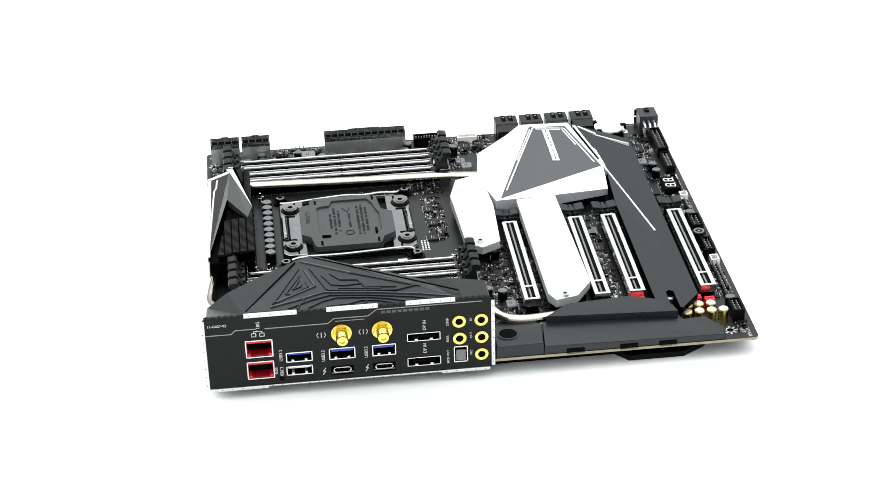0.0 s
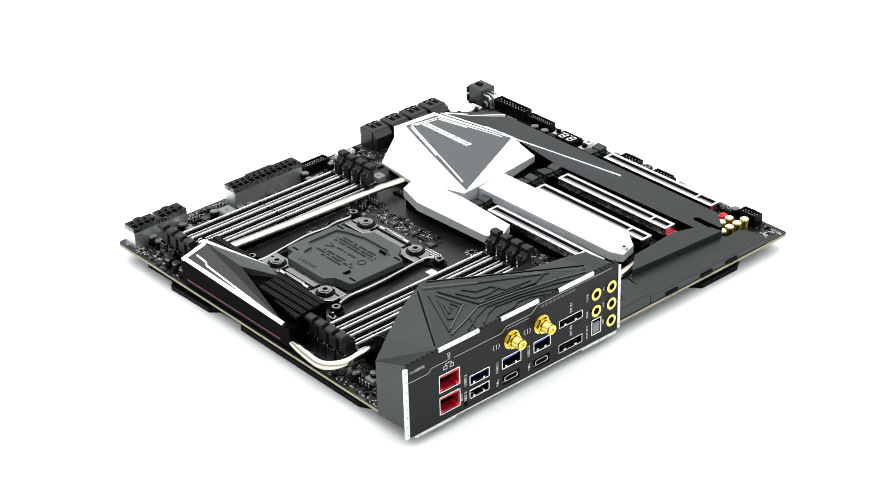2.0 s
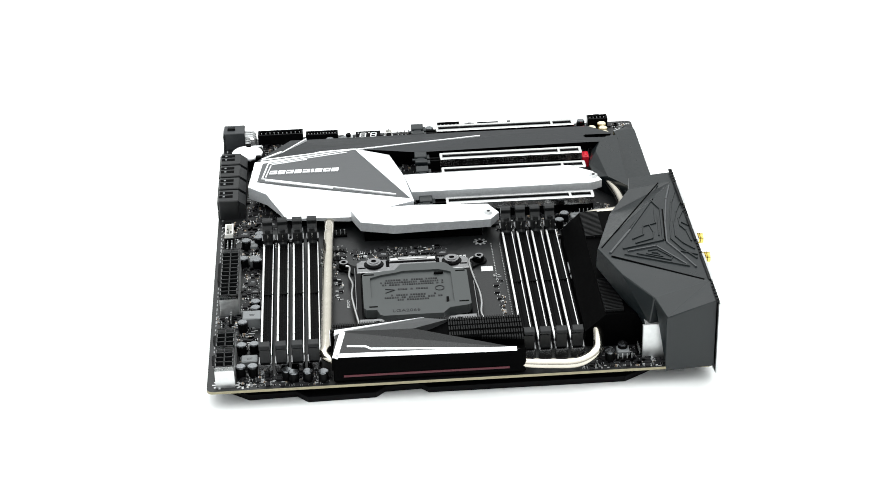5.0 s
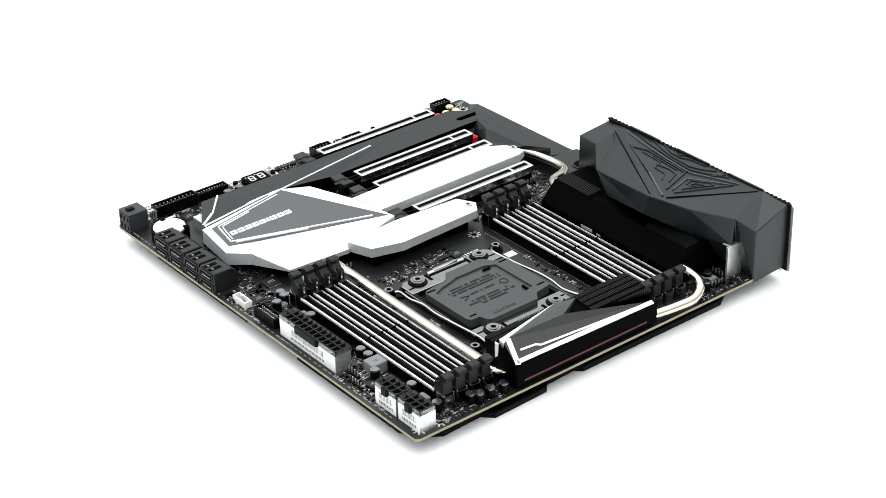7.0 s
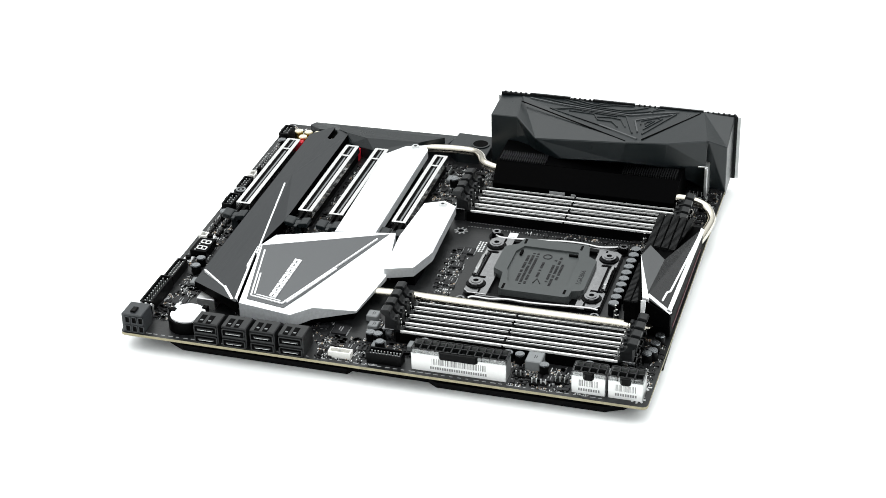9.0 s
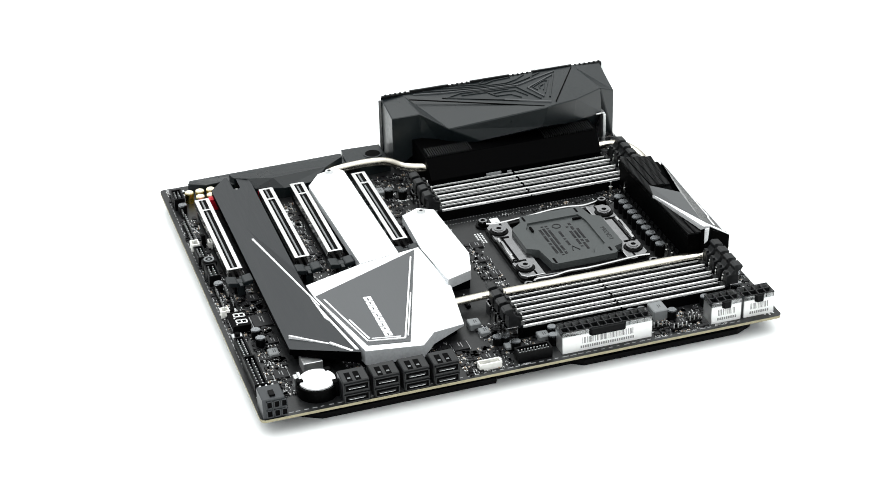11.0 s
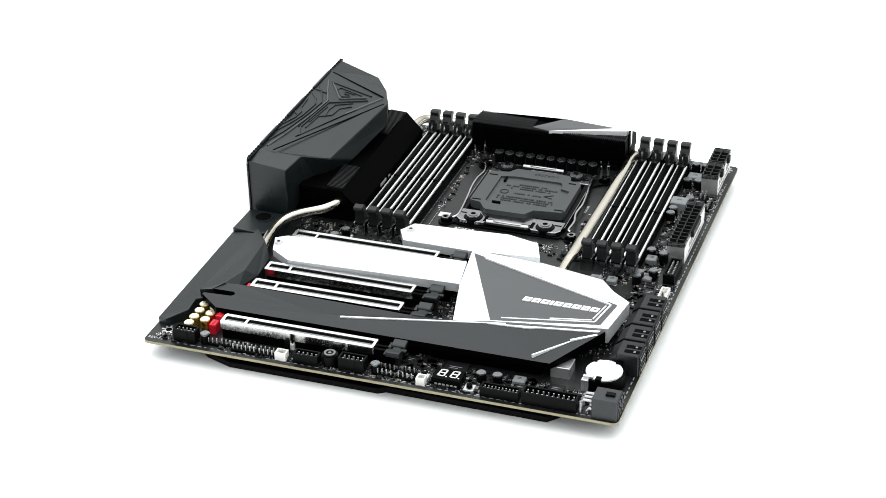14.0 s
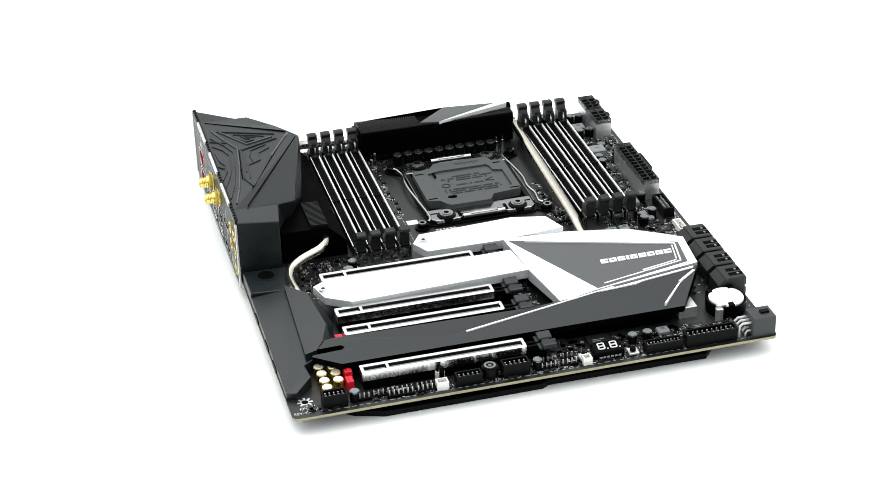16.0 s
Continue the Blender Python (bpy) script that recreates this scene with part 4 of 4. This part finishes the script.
cylinder(b, 0, 0, 0, 0.6, 1.5, 16)
part("reset_button", turned(b, 110.4, 1.0), M_CONN, panel)


M_LABELINK = material('grey_label_print', (0.22, 0.22, 0.22), 0.6, grain=0.2, grain_size=0.002)
# ---- power connectors ----
def power_connector(name, x0, x1, y0, y1, h, rows, cols, label, sticker=None, clip=True):
    b = B()
    t = 0.7
    tray(b, x0, x1, y0, y1, 0.3, h - 0.4, t, 0.8)
    con = part(name, b, M_TIN, label=label)
    b = B()
    box(b, x0 + t, x1 - t, y0 + t, y1 - t, 0.3, h - 3)
    part("core", b, M_CONN, con)
    b = B()
    w, d = (x1 - x0 - 0.6) / rows, (y1 - y0 - 0.6) / cols
    for i in range(rows + 1):
        box(b, x0 + i * w, x0 + 0.6 + i * w, y0, y1, h - 3, h)
    for j in range(cols + 1):
        box(b, x0, x1, y0 + j * d, y0 + 0.6 + j * d, h - 3, h)
    part("cell_grid", b, M_LATCH, con, "black plastic cell walls")
    for i in range(rows):
        for j in range(cols):
            b = B()
            box(b, x0 + 0.6 + i * w + w * 0.3, x0 + i * w + w * 0.7, y0 + j * d + d * 0.35, y0 + j * d + d * 0.7, h - 3.2, h - 1.6)
            part("pin", b, M_CHIP, con)
    if clip:
        m = (y0 + y1) / 2
        half = 3.0 if cols < 6 else 11.0
        b = B()
        prism(b, [(x1, m - half), (x1 + 1.6, m - half + 1.2), (x1 + 1.6, m + half - 1.2), (x1, m + half)], h - 4.2, h - 0.2)
        part("clip", b, M_PLASTIC, con)
    if sticker:
        b = B()
        box(b, x1 - 0.02, x1 + 0.12, y0 + 0.3, y1 - 0.3, 0.8, h - 3.6)
        part("sticker", b, M_PAPER, con, "white paper sticker with printed bars")
        b = B()
        rnd = random.Random(sticker)
        y = y0 + (y1 - y0) * 0.22
        while y < y1 - (y1 - y0) * 0.22:
            w = rnd.choice((0.2, 0.35, 0.5))
            box(b, x1 + 0.1, x1 + 0.17, y, y + w, h * 0.40, h * 0.66)
            y += w + rnd.choice((0.25, 0.4, 0.7))
        k = y0 + (y1 - y0) * 0.2
        while k < y1 - (y1 - y0) * 0.2:
            box(b, x1 + 0.1, x1 + 0.17, k, k + 0.9, h * 0.2, h * 0.31)
            k += 1.35
        part("printed_bar", b, M_LABELINK, con)
    return con


power_connector("main_power_connector", 128.6, 139.2, 16.4, 70, 14.8, 2, 12, "long main power connector with a paper sticker", 3)
power_connector("processor_power_connector", 129, 139.4, 106.2, 124.6, 15.0, 2, 4, "eight-way processor power connector with a paper sticker", 5)
power_connector("processor_power_connector", 129, 139.4, 126.2, 145.0, 15.0, 2, 4, "eight-way processor power connector with a paper sticker", 7)
# right-angled card power connector at the corner
b = B()
box(b, 129.6, 143.4, -154.2, -141.8, 0.8, 13.2, 0.4)
con = part("card_power_connector", b, M_GREYCONN, label="black right-angled six-way power connector")
for i in range(3):
    for j in range(2):
        b = B()
        y, z = -152.2 + i * 4.0, 1.8 + j * 5.6
        for a in ((y, y + 0.5, z, z + 4.6), (y + 3.0, y + 3.5, z, z + 4.6), (y, y + 3.5, z, z + 0.5), (y, y + 3.5, z + 4.1, z + 4.6)):
            box(b, 143.2, 143.9, *a)
        box(b, 143.2, 143.5, y + 0.45, y + 3.05, z + 0.45, z + 4.15, mat=1)
        part("cell", b, [M_GREYCONN, M_RECESS_SHADE], con)
b = B()
prism(b, [(136, -149.5), (141, -149.5), (141, -146.5), (136, -146.5)], 13, 14.4, bevel=0.3)
part("clip", b, M_PLASTIC, con)
for k in range(3):
    for z in (4.5, 9.5):
        b = B()
        y = -151 + k * 3.4
        tube(b, [(129.8, y, z), (127.5 - (z > 5) * 3, y, z), (126.5 - (z > 5) * 3.6, y, z - 1.5), (126.5 - (z > 5) * 3.6, y, 0.3)], 0.75, 6)
        part("pin", b, M_TIN, con)

# ---- storage ports on the edge ----
M_PORT = material("satin_port_plastic", (0.008, 0.0086, 0.0092), 0.36, spec=0.34, grain=0.15, grain_size=0.002)
for k in range(4):
    y0 = -110.6 + k * 16.9
    b = B()
    box(b, 131, 143.6, y0 + 0.4, y0 + 15.2, 0.3, 14.4, 0.5)
    prism(b, [(127, y0 + 1), (131.2, y0 + 1), (131.2, y0 + 14.6), (127, y0 + 14.6)], 0.3, [10.5, 13.8, 13.8, 10.5])
    port = part("storage_port", b, M_PORT, label="stacked black storage port")
    for z in (1.6, 8.2):
        b = B()
        for a in ((y0 + 1, y0 + 14.6, z + 4.4, z + 4.9), (y0 + 1, y0 + 14.6, z, z + 0.5), (y0 + 1, y0 + 1.5, z, z + 4.9), (y0 + 14.1, y0 + 14.6, z, z + 4.9), (y0 + 3, y0 + 12.6, z + 2.0, z + 2.9)):
            box(b, 143.4, 144.4, *a)
        box(b, 143.4, 143.75, y0 + 1.5, y0 + 14.1, z + 0.5, z + 4.4, mat=1)
        part("port_mouth", b, [M_PORT, M_RECESS_SHADE], port)
        b = B()
        box(b, 144.0, 144.5, y0 + 3.4, y0 + 12.0, z + 1.85, z + 2.05)
        part("contact_row", b, M_TIN, port)
    for dy in (4.6, 9.4):
        b = B()
        box(b, 134.8, 143.2, y0 + dy - 1.5, y0 + dy + 1.5, 14.2, 14.55)
        part("top_slot", b, M_RECESS_SHADE, port)
        b = B()
        box(b, 139.8, 141, y0 + dy - 0.8, y0 + dy + 0.8, 14.1, 14.62)
        part("spring", b, M_GREYBLOCK, port)

# ---- battery ----
b = B()
ring(b, 127.5, -120.3, 0.3, 8.4, 10.2, 11.4, 40)
cylinder(b, 127.5, -120.3, 0.3, 6.0, 10.4, 40)
batt = part("battery_holder", b, M_CONN, label="black round battery holder", smooth=40)
b = B()
cylinder(b, 127.5, -120.3, 6.0, 9.6, 10.0, 40, bevel=0.4)
part("coin_battery", b, M_WHITE, batt, "bright steel coin battery", smooth=40)
b = B()
box(b, 117.5, 121.5, -131.5, -128.5, 0.3, 8.5, 0.3)
box(b, 118, 124, -129.5, -127.8, 7.6, 9.9, 0.2)
part("contact_spring", b, M_TIN, batt)
for x, y, dx, dy in ((126.8, -129.8, 1.6, 1.9), (120.2, -112.6, 1.6, 1.6), (133.6, -111.6, 1.8, 1.6)):
    b = B()
    box(b, x - dx, x + dx, y - dy, y + dy, 0.4, 10.3, 0.3)
    part("holder_lug", b, M_CONN, batt)


# ---- pin headers ----
def shrouded_header(x0, x1, y0, y1, h, nx, ny, label="black shrouded pin header", name="pin_header", key=0):
    b = B()
    t = 0.9
    tray(b, x0, x1, y0, y1, 0.3, h, t, 2.0)
    if key:
        m = (x0 + x1) / 2
        box(b, m - 2, m + 2, y0 - 0.3, y0 + 0.1, h * 0.45, h + 0.05)
    hd = part(name, b, M_PLASTIC, label=label)
    pin = None
    for i in range(nx):
        for j in range(ny):
            x = x0 + t + (x1 - x0 - 2 * t) * (i + 0.5) / nx
            y = y0 + t + (y1 - y0 - 2 * t) * (j + 0.5) / ny
            if pin is None:
                b = B()
                box(b, -0.33, 0.33, -0.33, 0.33, 1.5, h - 0.8)
                pin = shape(b, M_TIN)
            part("pin", pin, None, hd, at=(x, y, 0))
    return hd


shrouded_header(91, 121, -153.0, -145.8, 8.8, 10, 2, "large black shrouded pin header")
shrouded_header(67.5, 89, -152.6, -146.6, 7.0, 10, 2)
shrouded_header(-14.5, 0.5, -151.5, -144.6, 9.2, 5, 2, key=1)
shrouded_header(-41, -26.5, -152.4, -146.5, 7.5, 5, 2)
shrouded_header(-114.5, -101, -151.6, -145.0, 9.2, 5, 2, key=1)
shrouded_header(132.5, 139.5, -9.5, 10.5, 7.6, 2, 10, key=0)
shrouded_header(136, 141, -38, -36, 3, 1, 1)


def open_header(x, y, nx, ny, h=5.6, pitch=2.54, dark=True, name="pin_header"):
    b = B()
    box(b, x - 1.27, x - 1.27 + nx * pitch, y - 1.27, y - 1.27 + ny * pitch, 0.3, 2.6, 0.15)
    hd = part(name, b, M_CONN if dark else M_IVORY, label="bare pin header with tin pins")
    b = B()
    box(b, -0.3, 0.3, -0.3, 0.3, 0.3, h)
    pin = shape(b, M_TIN)
    for i in range(nx):
        for j in range(ny):
            part("pin", pin, None, hd, at=(x + i * pitch, y + j * pitch, 0))
    return hd


for x, y, nx, ny in ((-86, -148, 5, 1), (-78, -150.5, 6, 2), (-62, -150.5, 5, 2), (8, -149.5, 4, 1), (20, -149.5, 4, 1), (-94, -148.5, 3, 1), (8, -144, 4, 1), (22, -143.5, 3, 1),
                     (124, 78, 1, 4), (133, 74, 1, 4), (138, 84, 1, 4), (131, 96, 2, 3), (66, -16, 4, 1), (68, 4, 4, 1), (70, 12, 2, 2), (-93, 128, 1, 4), (-88, 140, 4, 1), (-88, -27, 4, 1), (-26, -19, 1, 1)):
    open_header(x, y, nx, ny)
# small white connectors and jumpers
for x, y, w, d, h in ((-52, -152.5, 6.5, 5, 6), (-50, -142, 5, 4, 6), (31, -152.5, 5, 5, 5.5), (134.5, -32, 5, 13, 5)):
    b = B()
    tray(b, x, x + w, y, y + d, 0.3, h, 0.8, 1.5)
    con = part("small_connector", b, M_IVORY, label="small white plastic connector")
    b = B()
    box(b, x + w / 2 - 0.4, x + w / 2 + 0.4, y + d / 2 - 0.4, y + d / 2 + 0.4, 1, h + 1.5)
    part("pin", b, M_TIN, con)
b = B()
box(b, -48.6, -46.2, -146, -143.4, 0.3, 11, 0.3)
part("switch_lever", b, M_CONN)

# ---- two-digit display, buttons ----
b = B()
box(b, 39, 55.5, -150, -139.5, 0.3, 6.2, 0.2)
disp = part("digit_display", b, M_CONN, label="two-digit segment display, unlit white segments")
SEG = {"a": ((-1.6, 2.9), (1.6, 2.9)), "b": ((1.7, 2.8), (1.7, 0.1)), "c": ((1.7, -0.1), (1.7, -2.8)), "d": ((-1.6, -2.9), (1.6, -2.9)), "e": ((-1.7, -0.1), (-1.7, -2.8)),
       "f": ((-1.7, 2.8), (-1.7, 0.1)), "g": ((-1.5, 0), (1.5, 0))}
for cx in (43.8, 50.8):
    for p, q in SEG.values():
        b = B()
        sk = 0.12
        bar(b, (cx + p[0] + p[1] * sk, -144.0 + p[1]), (cx + q[0] + q[1] * sk, -144.0 + q[1]), 0.85, 6.1, 6.35)
        part("segment", b, M_INK, disp)
    b = B()
    cylinder(b, cx + 2.9, -147.2, 6.1, 6.35, 0.5, 10)
    part("segment", b, M_INK, disp)
b = B()
for k in range(6):
    box(b, 41 + k * 2.2, 42.5 + k * 2.2, -150.2, -149.9, 2.2, 3.2)
part("printed_bar", b, M_GREYINK, disp)
for x, y in ((60.6, -149), (33.4, -146)):
    b = B()
    box(b, x - 3, x + 3, y - 3, y + 3, 0.3, 3.4, 0.3)
    btn = part("push_button", b, M_TIN, label="small square push button")
    b = B()
    cylinder(b, x, y, 3.3, 5.2, 1.7, 16, bevel=0.2)
    part("plunger", b, M_CONN, btn)
# buzzer
b = B()
cylinder(b, -21, -147, 0.3, 8.4, 4.6, 28, bevel=0.6)
bz = part("buzzer", b, M_PLASTIC, label="round black buzzer", smooth=40)
b = B()
ring(b, -21, -147, 8.2, 8.8, 2.2, 3.2, 24)
cylinder(b, -21, -147, 8.2, 8.7, 0.9, 12)
part("buzzer_ring", b, M_GREYBLOCK, bz)


M_GOLDTOP = material("pale_gold_top", (0.93, 0.86, 0.68), 0.3, metal=0.8, grain=0.06, grain_size=0.002)
# ---- capacitors and chokes ----
CAN = {}


def capacitor(x, y, r=3.1, h=8.0, top=None, sleeve=None, label="black-sleeved capacitor with a bright top"):
    key = (r, h, top, sleeve)
    if key not in CAN:
        b = B()
        cylinder(b, 0, 0, 0.3, h - 0.9, r, 20)
        box(b, -r, r, -r, r, 0.3, 1.0, 0.3)
        c = B()
        cylinder(c, 0, 0, h - 0.95, h, r * 0.97, 20, bevel=0.35)
        ring(c, 0, 0, h - 0.05, h + 0.03, r * 0.1, r * 0.2, 10)
        CAN[key] = shape(b, sleeve or M_PLASTIC, 40), shape(c, top or M_TIN, 40)
    can = part("capacitor", CAN[key][0], None, at=(x, y, 0), label=label)
    part("capacitor_top", CAN[key][1], None, can)


for x, y in ((-110, -119.6), (-109.8, -126.6), (-109.8, -133.6), (-109.8, -140.4), (-102.8, -121.6), (-102.4, -127.8), (-102.4, -134.8)):
    capacitor(x, y, 2.8, 8.4, M_GOLDTOP, M_GOLD, "gold audio capacitor with a white top")
for k in range(10):
    capacitor(-6.8 + k * 7.05, 111.3, 3.1, 9.2, M_CANTOP)
for x, y in ((97, 142), (89.5, 142), (81, 143), (119.5, 134), (126, 134), (119, 111.5), (126, 112), (119, 72.5), (119, 65.8), (119, 18), (127, 15.5), (118.5, -9.6), (101, 139.5), (6, -147.5), (64, -139), (73, -138.5),
             (-96.5, -147.5), (118, -14), (-76, 139), (-66, -12), (-70, -20), (126, -6), (126, 88), (-22, -22), (-84, 132)):
    capacitor(x, y, 2.75, 7.6, M_CANTOP)
for x, y in ((-24, 113), (-20, 121), (61.5, 113.5), (66, 115)):
    b = B()
    cylinder(b, x, y, 0.3, 7, 1.2, 10)
    cylinder(b, x, y, 7, 10.5, 0.7, 8)
    part("spring_screw", b, M_STEEL, label="steel spring screw")
for x, y, w, d, h in ((120.8, 81.5, 10.5, 9, 8), (121.5, 122.5, 9, 7, 5), (122.5, -8, 7, 7, 4), (120.5, 12, 6.5, 6.5, 5), (84, -134, 7, 6, 4), (-84, 133.5, 7, 6.5, 5), (95, -20, 7, 7, 5), (104, -17, 6, 6, 4),
                      (-78, -24, 7, 6, 3.5), (-30, -84.5, 12, 7, 1.6), (0, -86, 10, 6, 2.2)):
    b = B()
    box(b, x - w / 2, x + w / 2, y - d / 2, y + d / 2, 0.4, h, 0.5)
    ck = part("choke", b, M_GREYBLOCK, label="square grey choke")
    b = B()
    box(b, x - 1.6, x + 1.6, y - 0.2, y + 0.2, h - 0.02, h + 0.04)
    box(b, x - 1.2, x + 1.2, y + 0.9, y + 1.3, h - 0.02, h + 0.04)
    part("printed_bar", b, M_CHIP, ck)
# controller chips
for x, y, w, d in ((47, -131.8, 13, 11), (112, -34, 9, 9), (-20, -85, 8, 8), (133, -52, 1, 1), (-45, -85, 6, 5), (128, -23, 7, 7), (-74, 135, 8, 6), (8, 12, 7, 7), (26, 10, 6, 6), (44, 11, 7, 6), (122, 36, 5, 8),
                   (131, 92, 6, 6), (120, 46, 5, 5), (-92, -33, 7, 7), (105, -135, 8, 8), (21, -131, 7, 7), (70, -131, 6, 6), (-50, -146, 5, 4), (86, -140, 5, 5)):
    b = B()
    box(b, x - w / 2, x + w / 2, y - d / 2, y + d / 2, 0.4, 1.5, 0.12)
    chip = part("chip", b, M_CHIP, label="flat black chip")
    b = B()
    n = max(int(w / 0.9), 1)
    for k in range(n):
        xx = x - w / 2 + (k + 0.5) * w / n
        for s in (-1, 1):
            box(b, xx - 0.2, xx + 0.2, y + s * d / 2 - 0.55, y + s * d / 2 + 0.55, 0.3, 0.75)
    part("lead_row", b, M_TIN, chip)
    if w > 4:
        b = B()
        for j in range(2):
            box(b, x - w * 0.3, x + w * (0.1 + 0.15 * j), y - 0.9 + j * 1.5, y - 0.5 + j * 1.5, 1.48, 1.54)
        part("printed_bar", b, M_GREYINK, chip)
# red supports beside the slots
for x0, x1, y0, y1, h in ((-98.4, -94.4, -138.6, -132.6, 7.6), (-98, -93.6, -130.8, -124.6, 9.0), (-95, -90.4, -99.2, -91.4, 8.6)):
    b = B()
    box(b, x0, x1, y0, y1, 0.3, h, 0.4)
    box(b, x0 + 1.4, x1 - 1.4, y0 + 1, y1 - 1, h - 0.2, h + 0.5, 0.2)
    part("slot_cap", b, M_RED, label="glossy red plastic slot cap")
# pale metal block under the chipset plate
b = B()
box(b, 98, 109, -123, -112, 0.3, 8, 0.3)
part("shield_can", b, M_TIN, label="bright tin shield can")

# ---- mounting holes ----
for x, y in ((112, 141.5), (-97, 141.5), (-122.5, -141.5), (110, -8), (37, -143), (137.5, 142), (125, 143), (-16, 0), (118, -140)):
    b = B()
    ring(b, x, y, 0.28, 0.42, 1.9, 2.4, 24)
    cylinder(b, x, y, 0.28, 0.36, 1.9, 20, mat=1)
    for k in range(8):
        a = 2 * math.pi * k / 8
        bar(b, (x + 2.4 * math.cos(a), y + 2.4 * math.sin(a)), (x + 4.2 * math.cos(a), y + 4.2 * math.sin(a)), 1.1, 0.28, 0.42)
    part("mounting_hole", b, [M_TIN, M_CONN], label="tinned star-shaped mounting hole")

# ---- white print on the board ----
words("LGA2066", 1.7, flat(66.5, 60, 0.3, 90), M_INK, pcb, "printed_word")
words("REV: 1.0", 2.0, flat(-130.5, -152.2, 0.3), M_INK, pcb, "printed_word")
words("F_PANEL", 1.5, flat(98, -145.2, 0.3), M_INK, pcb, "printed_word")
words("F_USB30", 1.4, flat(141.6, -10, 0.3, 90), M_INK, pcb, "printed_word")
words("ATX_12V", 1.4, flat(141.4, 108, 0.3, 90), M_INK, pcb, "printed_word")
rnd = random.Random(11)
b = B()
for k in range(10):
    box(b, -64 + 0.0 * k, -62.4, -18.6 + k * 1.7, -17.4 + k * 1.7, 0.29, 0.34)
for k in range(17):
    box(b, -78 + k * 3.1, -75.6 + k * 3.1, -86.4, -84.2, 0.29, 0.34)
for j in range(3):
    for i in range(6):
        box(b, -6 + i * 2.2, -4.5 + i * 2.2, 15 + j * 1.8, 16 + j * 1.8, 0.29, 0.34)
box(b, -21, -14, 30, 35.5, 0.29, 0.36)
e = B()
for k in range(60):
    y = -150 + k * 4.6
    if y < 140:
        box(e, 141.4, 142.0, y, y + rnd.uniform(1.4, 3.6), 0.29, 0.33)
for k in range(58):
    x = -112 + k * 4.2
    box(e, x, x + rnd.uniform(1.4, 3.2), -153, -152.5, 0.29, 0.33)
tagged(part("edge_print", e, M_GREYINK, pcb, "faint grey print along the edges"), kind="stuff")
tagged(part("printed_bar", b, M_INK, pcb), kind="stuff")
# rows of solder points beside slots
b = B()
for y in (-27.8, -84.8 + 3.4, -128.8):
    for k in range(60):
        box(b, -82 + k * 1.4, -81.5 + k * 1.4, y - 0.25, y + 0.25, 0.28, 0.5)
for x in (-27.6, -22.4, 80.2):
    for k in range(64):
        box(b, x - 0.25, x + 0.25, 3 + k * 1.9, 3.6 + k * 1.9, 0.28, 0.5)
tagged(part("solder_point", b, M_TIN, pcb, "rows of small tin solder points"), kind="stuff")
# fine resistors, capacitors and chips too small to count
b = B()
ZONES = ((6, 62, 2, 14, 75), (118, 127, 18, 132, 150), (118, 128, -42, 14, 120), (96, 112, -20, -6, 40), (128, 141, -40, -12, 50), (128, 141, 72, 104, 80), (2, 38, -140, -128, 120), (54, 100, -142, -129.5, 130),
         (100, 126, -144, -132, 70), (-88, 30, -152, -142, 170), (30, 66, -152, -139, 60), (2, 28, -128, -40, 150), (-86, 0, -89.5, -80, 110), (-100, -62, -40, 2, 130), (-100, -60, 126, 146, 120),
         (78, 126, 134, 146.5, 70), (66, 82, 0, 20, 40), (68, 74, 20, 60, 12), (-25, -21, 40, 110, 14), (-126, -100, -152, -146, 20), (-30, -12, 106, 120, 30), (-108, -90, 140, 147, 20), (-63, -28, -30, -10, 60),
         (-86, 0, -44, -40, 40), (-86, 0, -29, -25.8, 40), (104, 128, -100, -40, 70))
for x0, x1, y0, y1, n in ZONES:
    for k in range(int(n * 2.3)):
        x, y = rnd.uniform(x0, x1), rnd.uniform(y0, y1)
        w, d, h = rnd.choice(((1.0, 0.5, 0.45), (1.6, 0.8, 0.6), (1.6, 0.8, 0.6), (2.0, 1.2, 0.9), (3.0, 2.4, 1.0)))
        if rnd.random() < 0.5:
            w, d = d, w
        kind = rnd.random()
        if w * d > 6 or kind < 0.15:
            box(b, x - w / 2, x + w / 2, y - d / 2, y + d / 2, 0.28, 0.3 + h, mat=0)
            box(b, x - w / 2 - 0.3, x + w / 2 + 0.3, y - d / 5, y + d / 5, 0.28, 0.45, mat=1)
        elif kind < 0.7:
            e = 0.28 if w > d else 0.0
            box(b, x - w / 2, x + w / 2, y - d / 2, y + d / 2, 0.28, 0.3 + h, mat=1)
            box(b, x - w * (0.26 if w > d else 0.52), x + w * (0.26 if w > d else 0.52), y - d * (0.52 if w > d else 0.26), y + d * (0.52 if w > d else 0.26), 0.28, 0.33 + h, mat=2 if rnd.random() < 0.4 else 0)
        else:
            box(b, x - 0.6, x + rnd.uniform(0.4, 1.6), y - 0.22, y + 0.22, 0.28, 0.36, mat=3)
M_CERAMIC = material("brown_ceramic", (0.22, 0.16, 0.11), 0.5, grain=0.2, grain_size=0.002)
tagged(part("tiny_component", b, [M_CHIP, M_TIN, M_CERAMIC, M_INK], pcb, "many tiny soldered components"), kind="stuff")


def motions():
    # the turntable: one steady turn of 17.42 degrees a second
    times = [0.0, 0.1] + [i * 0.5 for i in range(1, 32)] + [15.9, 16.0]
    walk(board, [(t, pose(0, 0, BOARD_H, 0, 0, 96.27 + 17.4245 * t)) for t in times])


motions()
